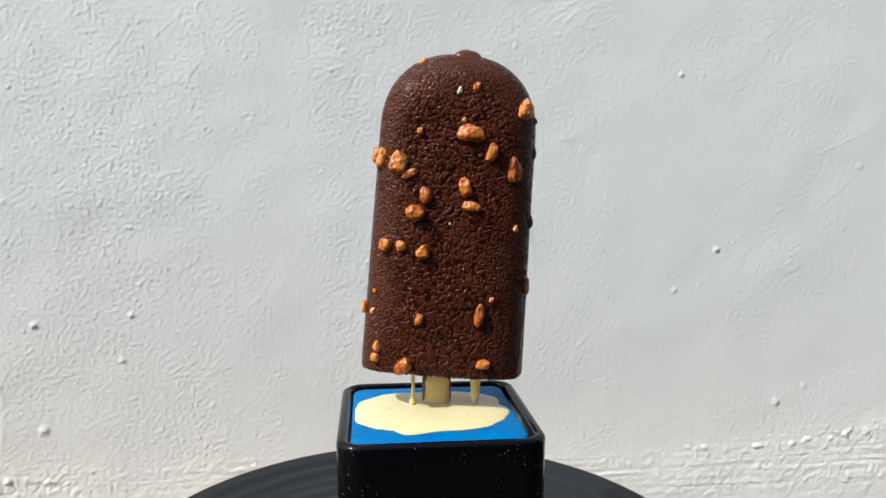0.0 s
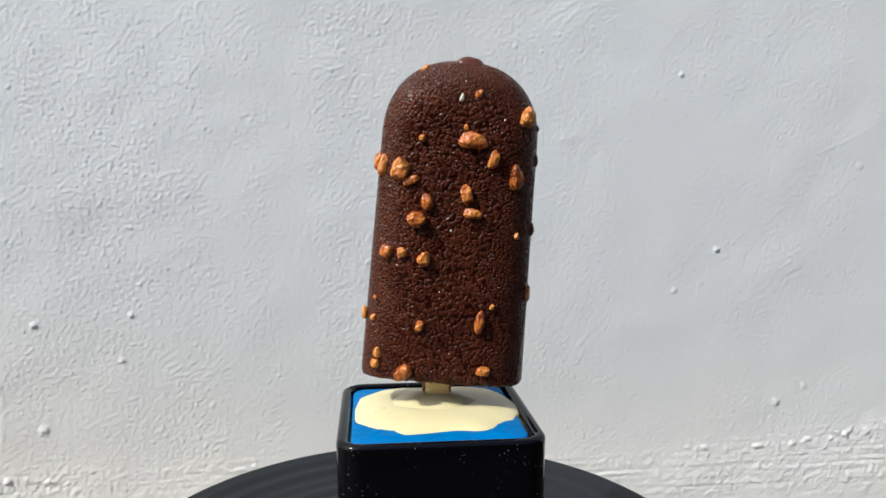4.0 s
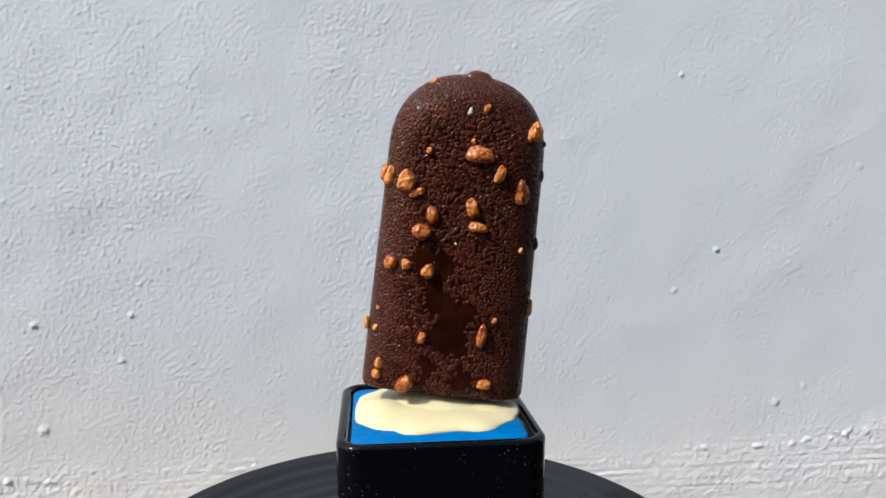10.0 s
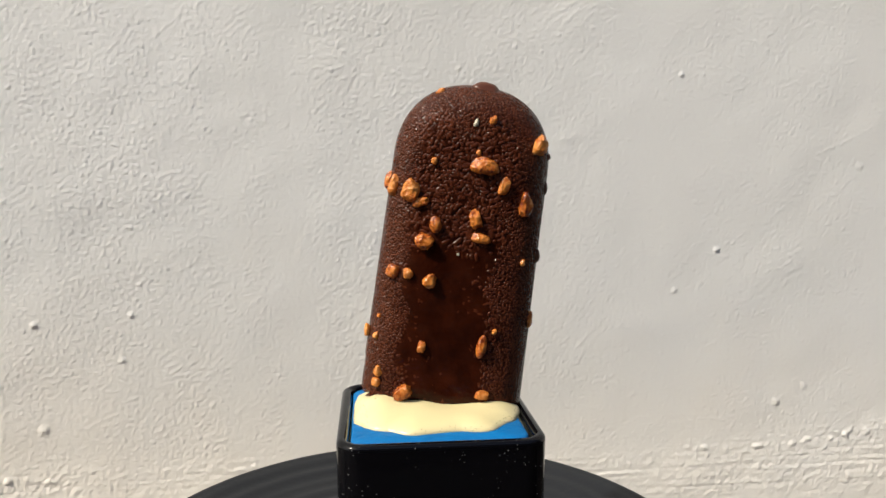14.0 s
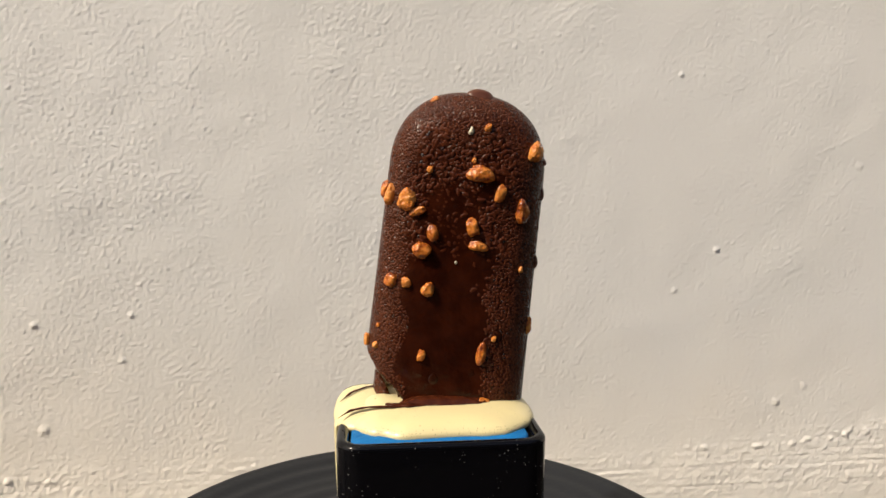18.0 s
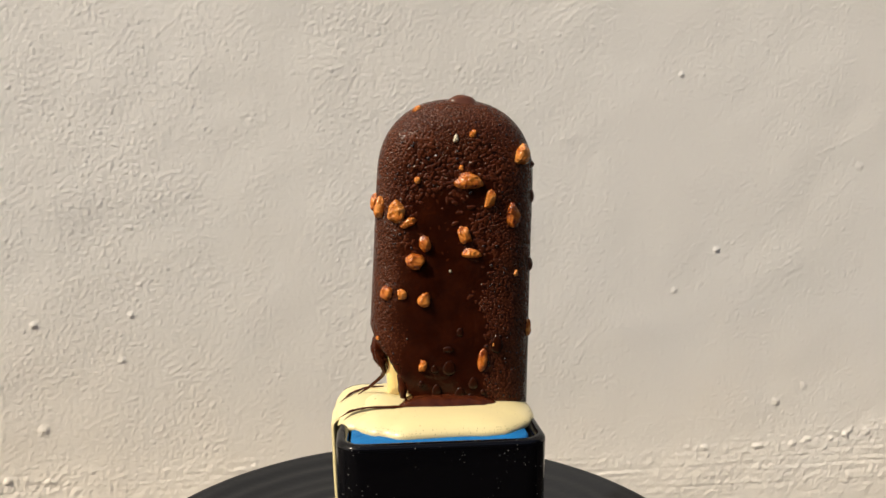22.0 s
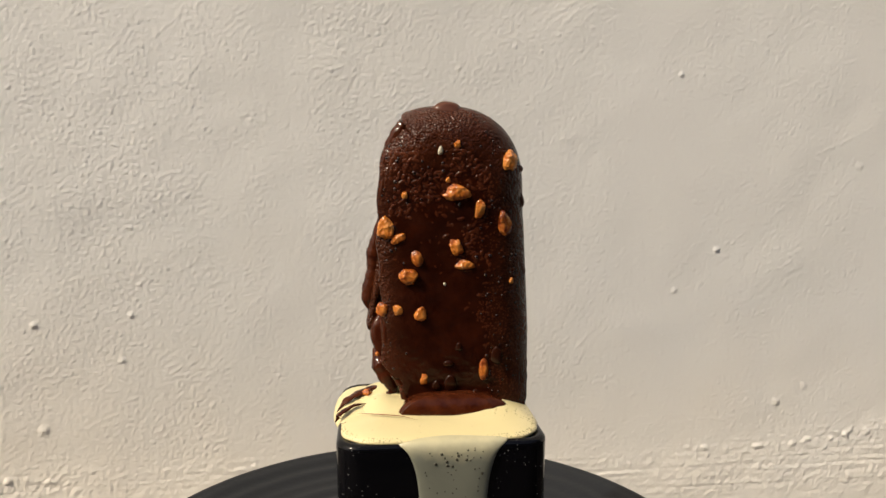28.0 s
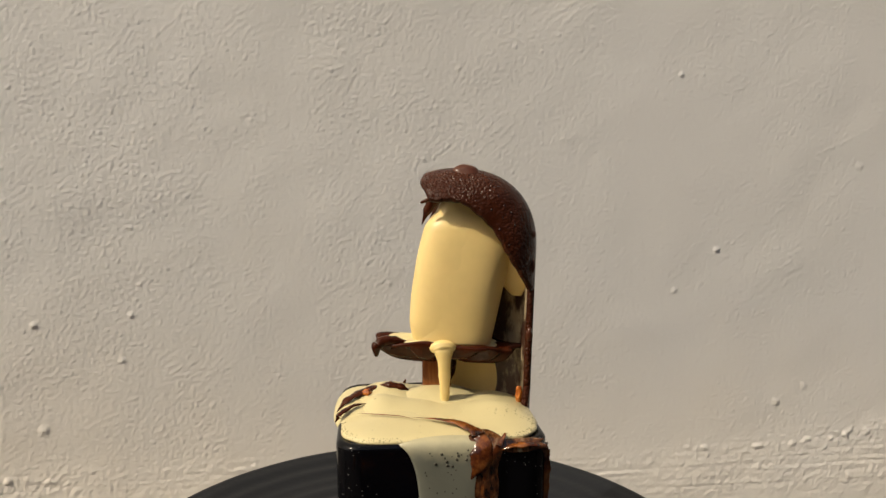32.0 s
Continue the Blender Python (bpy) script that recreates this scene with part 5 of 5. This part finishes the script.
    walk(LIP, [(0, cm(0, 0.22, 0)), (25.5, cm(0, 0.22, 0)), (28, cm(0, 0.08, 0)), (30, cm(0, 0.02, 0)), (32, cm(0, 0, 0))])
    for ob in ROLLS:
        walk(ob, [(0, cm(0.12, 0.28, 0)), (24.5, cm(0.12, 0.28, 0)), (27.6, cm(0.02, 0.06, 0)), (30, cm(0, 0.02, 0)), (32, cm(0, 0.02, 0))])
    walk(DROP, [(0, cm(0.2, 0.6, 0)), (25, cm(0.2, 0.6, 0)), (27.7, cm(0, 0.12, 0.05)), (30, cm(-0.02, 0, 0)), (31, cm(0.08, 0.05, 0)), (31.4, cm(0.2, 0.1, 0)), (32, cm(0.62, 0.45, 0.10))])
    m = LOW_NUT.matrix_basis.copy()
    walk(LOW_NUT, [(0, m), (25, m), (28, cm(-0.12, 0.1, 0) @ m), (30.6, cm(-0.25, 0.3, 0) @ m), (32, cm(-0.25, 0.3, 0) @ m)])
    m = CREST.matrix_basis.copy()
    walk(CREST, [(0, m), (24, m), (27.5, cm(0.14, 0.12, -0.14) @ m), (32, cm(0.2, 0.2, -0.25) @ m)])
    walk(BULGE, [(t, cm(dx, dy, 0)) for t, dx, dy in ((0, 0.5, 0.35), (25, 0.5, 0.35), (27.5, 0.04, 0), (30.2, 0.04, 0), (30.8, 0.5, 0.3), (32, 0.5, 0.3))])
    for ob in SLID:
        m = ob.matrix_basis.copy()
        walk(ob, [(t, cm(dx, dy, dz) @ m) for t, dx, dy, dz in ((0, 0, 0, 0), (25.2, 0, 0, 0), (27.5, 0, 0, -0.5), (28, -0.02, 0, -0.95), (30, -0.10, 0, -2.1), (30.7, -0.05, 0.1, -2.6), (30.95, 0.4, 0.8, -3.0), (32, 0.4, 0.8, -3.0))])
    walk(CORE, [r for r in rear if r[0] < 31.3] + [(31.5, rest @ cm(-0.02, 0.64, 5.2, 0.5, 4, 0)), (32, rest @ cm(-0.07, 0.64, 5.1, 0.5, 4, 0))])
    walk(CORE_TOP, [r for r in rear if r[0] < 31.3] + [(31.5, rest @ cm(-0.02, 0.64, 4.95, 0.5, 4, 0)), (31.8, rest @ cm(0, 0.64, 4.5, 0.5, 4, 0)), (32, rest @ cm(-0.05, 0.64, 4.1, 0.5, 4, 0))])
    walk(CORE_SIDE, rear)
    stays = [r for r in rear if r[0] < 31.3] + [(32, near(rear, 31))]
    walk(CORE_FOOT, stays)
    walk(CORE_LEFT, rear)
    walk(CORE_CORNER, [(r[0], r[1] @ cm(np.interp(r[0], (0, 21, 22, 25, 28, 32), (0.7, 0.7, 0.0, 0.0, 0.8, 0.8)), np.interp(r[0], (0, 21, 22, 25, 28, 32), (0.4, 0.4, 0.0, 0.0, 0.5, 0.5)), 0)) for r in rear])
    # the corners melt away into the puddle
    walk(CORNER_LOW, [r for r in rear if r[0] <= 14] + [(t, cm(dx, dy, dz) @ near(rear, t)) for t, dx, dy, dz in ((17, 0.10, 0.06, -0.22), (18, 0.22, 0.12, -0.8), (19, 0.5, 0.3, -1.9), (20, 0.5, 0.3, -2.2))] + [(32, cm(0.5, 0.3, -2.2) @ near(rear, 20))])
    walk(CORNER_BASE, [(t, cm(dx, dy, dz) @ near(rear, t)) for t, dx, dy, dz in ((0, 0, 0, 0), (1, 0, 0, 0), (2, 0, 0, 0), (3, 0, 0, 0), (6, 0, 0, 0), (7, 0, 0, 0), (8, 0, 0, 0), (9, 0, 0, 0), (10, 0, 0, 0), (11, 0, 0, 0), (12, 0, 0, 0), (13, 0, 0, 0), (14, 0.02, 0.02, -0.02), (17, 0.3, 0.25, -0.9), (18, 0.5, 0.3, -1.9))] + [(32, cm(0.5, 0.3, -1.9) @ near(rear, 18))])
    sink = lambda rows, t0, t1, dx, dz: [r for r in rows if r[0] <= t0] + [(t1, Matrix.Translation((dx * C, 0, dz * C)) @ rows[min(range(len(rows)), key=lambda k: abs(rows[k][0] - t1))][1]),
                                                                    (32, Matrix.Translation((dx * C, 0, dz * C)) @ rows[min(range(len(rows)), key=lambda k: abs(rows[k][0] - t1))][1])]
    walk(CORNER_UP, sink(rear, 21, 22.2, 0.9, -2.3))
    gone = {"low": (4, 10, 0.06), "middle_low": (10, 17, 0.048), "middle": (13, 21, 0.034), "left": (18, 26, 0.030), "rest": (18, 29.5, 0.0155), "cap": (22, 30.5, 0.022)}
    for ob, when in BEADS:
        if when == "wet":
            walk(ob, [(0, cm(0, 0.06, 0)), (12, cm(0, 0.06, 0)), (20, cm(0, -0.004, 0)), (32, cm(0, -0.004, 0))])
            continue
        t0, t1, deep = gone[when]
        walk(ob, [(0, cm(0, 0, 0)), (t0, cm(0, 0, 0)), (t1, cm(0, deep, 0)), (32, cm(0, deep, 0))])
    for k, ob in enumerate(LUMPS):
        m = ob.matrix_basis.copy()
        walk(ob, [(t, cm(0, dy, dz) @ m) for t, dy, dz in ((0, 0.14, 0.2), (11 + 0.5 * (k % 5), 0.14, 0.2), (20.5 + 0.6 * (k % 4), 0.0, 0.1), (26, -0.03, 0), (32, -0.03, 0))])
    # the almonds settle into the softened coating
    for ob, deep in SUNK:
        m = ob.matrix_basis.copy()
        walk(ob, [(0, m), (12, m), (21, cm(0, 0.6 * deep, 0) @ m), (29, cm(0, deep, 0) @ m), (32, cm(0, deep, 0) @ m)])
    still = lambda x, y, z: rest @ cm(x, y, z)
    walk(HANG, [(0, still(0.9, 0.5, 1.8)), (20.0, still(0.9, 0.5, 1.4)), (22.0, still(0.9, 0.4, 0.1)), (22.5, still(0.95, 0.45, -0.35)), (25, still(0.9, 0.4, -0.35)), (27.5, still(0.05, 0, 0)), (30, still(0.15, 0.1, 0)), (30.75, still(0.3, 0.4, -0.6)), (30.95, still(0.45, 0.9, -1.6)), (32, still(0.45, 0.9, -2.2))])
    walk(DROOP, [(r[0], r[1] @ cm(np.interp(r[0], (0, 16, 19, 21, 22, 25, 28, 32), (0.7, 0.7, 0.14, 0.12, 0.32, 0.38, 0.8, 0.8)), np.interp(r[0], (0, 16, 19, 25, 28, 32), (0.4, 0.4, 0.05, 0.05, 0.4, 0.4)), 0)) for r in rear])
    walk(POUCH, [(0, still(0.8, 0.4, 0)), (25.5, still(0.8, 0.4, 0)), (28, still(0.12, 0.05, 0.05)), (30, still(0, 0, 0)), (30.7, still(0.05, 0.05, -0.1)), (31.05, still(0.08, 0.05, -0.35)), (31.4, still(0.3, 0.4, -2.6)), (32, still(0.3, 0.4, -2.6))])
    walk(CURL, [(0, still(0.7, 0.3, 0)), (30.4, still(0.7, 0.3, 0)), (30.75, still(-0.22, 0, 0)), (31.1, still(-0.22, 0, 0)), (31.7, still(0, 0, 0)), (32, still(0, 0, 0))])
    walk(RUN, [(0, still(0, 0.5, 1.9)), (31.5, still(0, 0.5, 1.9)), (31.7, still(0, 0, 1.2)), (32, still(0, 0, 0))])
    walk(COAT, [(0, still(0, 0, 0)), (6, still(0, 0, 0)), (14, still(0, 0.2, -1.3)), (32, still(0, 0.2, -1.6))])
    walk(STRAND, [(0, still(0, 0, 0)), (0.6, still(0, 0.1, -0.2)), (1.5, still(0, 0.2, -1.3)), (32, still(0, 0.2, -1.6))])
    walk(STRAND_B, [(0, still(0, 0, 0)), (2, still(0, 0.1, -0.3)), (4, still(0, 0.2, -1.6)), (32, still(0, 0.2, -1.6))])
    walk(STREAM, [(0, still(1.0, 0.6, 1.2)), (21.3, still(1.0, 0.6, 1.2)), (21.8, still(0, 0, 0)), (25, still(0.08, 0.05, -0.05)), (27.3, still(0.9, 0.6, -0.4)), (32, still(0.9, 0.6, -2.6))])
    rise = lambda ob, t0, t1, dz, dx=0.0, dy=0.0: walk(ob, [(0, ob.matrix_basis @ cm(dx, dy, -dz)), (t0, ob.matrix_basis @ cm(dx, dy, -dz)), (t1, ob.matrix_basis.copy()), (32, ob.matrix_basis.copy())])
    rise(POOL["b"], 0.2, 5.5, 0.30)
    rise(POOL["heap"], 1.0, 5.5, 0.75)
    rise(POOL["c"], 6, 13, 0.40)
    m = POOL["d"].matrix_basis.copy()
    walk(POOL["d"], [(t, m @ cm(0, 0, dz)) for t, dz in ((0, -0.46), (14, -0.46), (17.2, 0), (22.2, 0), (23.0, -0.24), (32, -0.24))])
    m = POOL["lobe"].matrix_basis.copy()
    walk(POOL["lobe"], [(t, m @ cm(dx, 0, dz)) for t, dx, dz in ((0, 0.55, -0.62), (13.8, 0.55, -0.62), (17, 0, 0), (22.2, 0, 0), (23, 0, -0.05), (32, 0, -0.05))])
    m = POOL["side"].matrix_basis.copy()
    walk(POOL["side"], [(t, m @ cm(0, dy, dz)) for t, dy, dz in ((0, 0.5, -0.5), (17.7, 0.5, -0.5), (18.1, 0, 0), (18.5, 0, 0), (19.2, 0.07, 0), (21.6, 0.07, 0), (22, 0, 0), (22.5, 0, 0), (23.3, 0.09, 0), (25, 0.3, -0.2), (32, 0.5, -0.5))])
    rise(POOL["e"], 22.0, 22.9, 0.55)
    rise(POOL["run"], 22.1, 22.4, 0.55, 0, 0.36)
    m = POOL["fresh"].matrix_basis.copy()
    walk(POOL["fresh"], [(t, m @ cm(0, dy, dz)) for t, dy, dz in ((0, 0.4, -0.55), (22.1, 0.4, -0.55), (22.4, 0, 0), (25.6, 0, 0), (27.2, 0.20, -0.1), (32, 0.4, -0.4))])
    m = STREAK["foot"].matrix_basis.copy()
    walk(STREAK["foot"], [(t, m @ cm(dx, dy, dz)) for t, dx, dy, dz in ((0, 0, 0.7, -0.8), (13.5, 0, 0.7, -0.6), (17, -0.05, 0.24, -0.18), (22, 0.05, 0.08, -0.12), (25, 0.12, 0.03, -0.08), (28, 0.20, -0.28, 0.02), (30, 0.28, -0.46, 0.02), (30.7, 0.4, -0.56, 0), (30.9, 0.4, 0.5, -0.8), (32, 0.4, 0.5, -0.8))])
    for key, t0 in (("left", 15.2), ("back", 16.0)):
        m = STREAK[key].matrix_basis.copy()
        walk(STREAK[key], [(t, m @ cm(dx, 0, dz)) for t, dx, dz in ((0, 0.4, -0.6), (t0, 0.4, -0.6), (t0 + 1.8, 0, 0), (21.9, 0, 0), (22.5, 0.1, -0.16), (25.5, 0.1, -0.16), (27.5, 0.2, -0.3), (32, 0.2, -0.3))])
    for key in ("ribbon", "edge"):
        rise(STREAK[key], 25.6, 27.4, 0.95, 0.4)
    m = STREAK["hook"].matrix_basis.copy()
    walk(STREAK["hook"], [(t, m @ cm(dx, dy, dz)) for t, dx, dy, dz in ((0, 0.5, 0.4, -0.6), (15.2, 0.5, 0.4, -0.6), (16.8, 0, 0, 0), (18.2, 0, 0, 0), (19.5, 0.3, 0.2, -0.2), (32, 0.5, 0.4, -0.8))])
    rise(STREAK["chip"], 21.9, 22.3, 0.8, 0.3)
    m = STREAK["stick_out"].matrix_basis.copy()
    walk(STREAK["stick_out"], [(t, m @ cm(dx, 0, dz)) for t, dx, dz in ((0, 1.2, -0.6), (22.2, 1.2, -0.6), (22.5, 0, 0), (25.5, 0, 0), (27.5, 0.9, -0.3), (32, 1.2, -0.6))])
    m = STREAK["caramel"].matrix_basis.copy()
    walk(STREAK["caramel"], [(t, m @ cm(0, dy, dz)) for t, dy, dz in ((0, 0.6, -0.6), (22.1, 0.6, -0.6), (22.4, 0, 0.02), (23.5, 0, 0), (25.5, 0.1, -0.12), (32, 0.1, -0.15))])
    m = STREAK["speck"].matrix_basis.copy()
    walk(STREAK["speck"], [(t, m @ cm(dx, 0, dz)) for t, dx, dz in ((0, 0.5, -0.6), (11.8, 0.5, -0.5), (12.4, 0.05, 0.10), (14.5, 0, 0.14), (17, -0.5, 0.1), (18.5, -0.7, -0.5), (32, -0.7, -0.6))])
    rise(STREAK["thread"], 22.2, 22.6, 0.6)
    rise(STREAK["arch"], 30.9, 31.1, 0.6, -0.5, 0.5)
    rise(STREAK["curve"], 30.85, 31.0, 0.6, 0, 0.6)
    rise(STREAK["trail"], 30.95, 31.1, 0.6, 0, 0.6)
    rise(STREAK["wash"], 30.85, 31.08, 0.4, 0, 0.45)
    rise(STREAK["corner"], 30.95, 31.15, 0.4, 0, 0.45)
    m = STREAK["film"].matrix_basis.copy()
    walk(STREAK["film"], [(t, m @ cm(0, dy, dz)) for t, dy, dz in ((0, 0.8, -1.0), (30.8, 0.8, -1.0), (30.95, 0, 0), (31.05, 0, 0), (31.3, 0.5, -1.0), (32, 0.8, -1.0))])
    rise(STREAK["flap"], 30.9, 31.1, 0.8, 0.3)


motions()
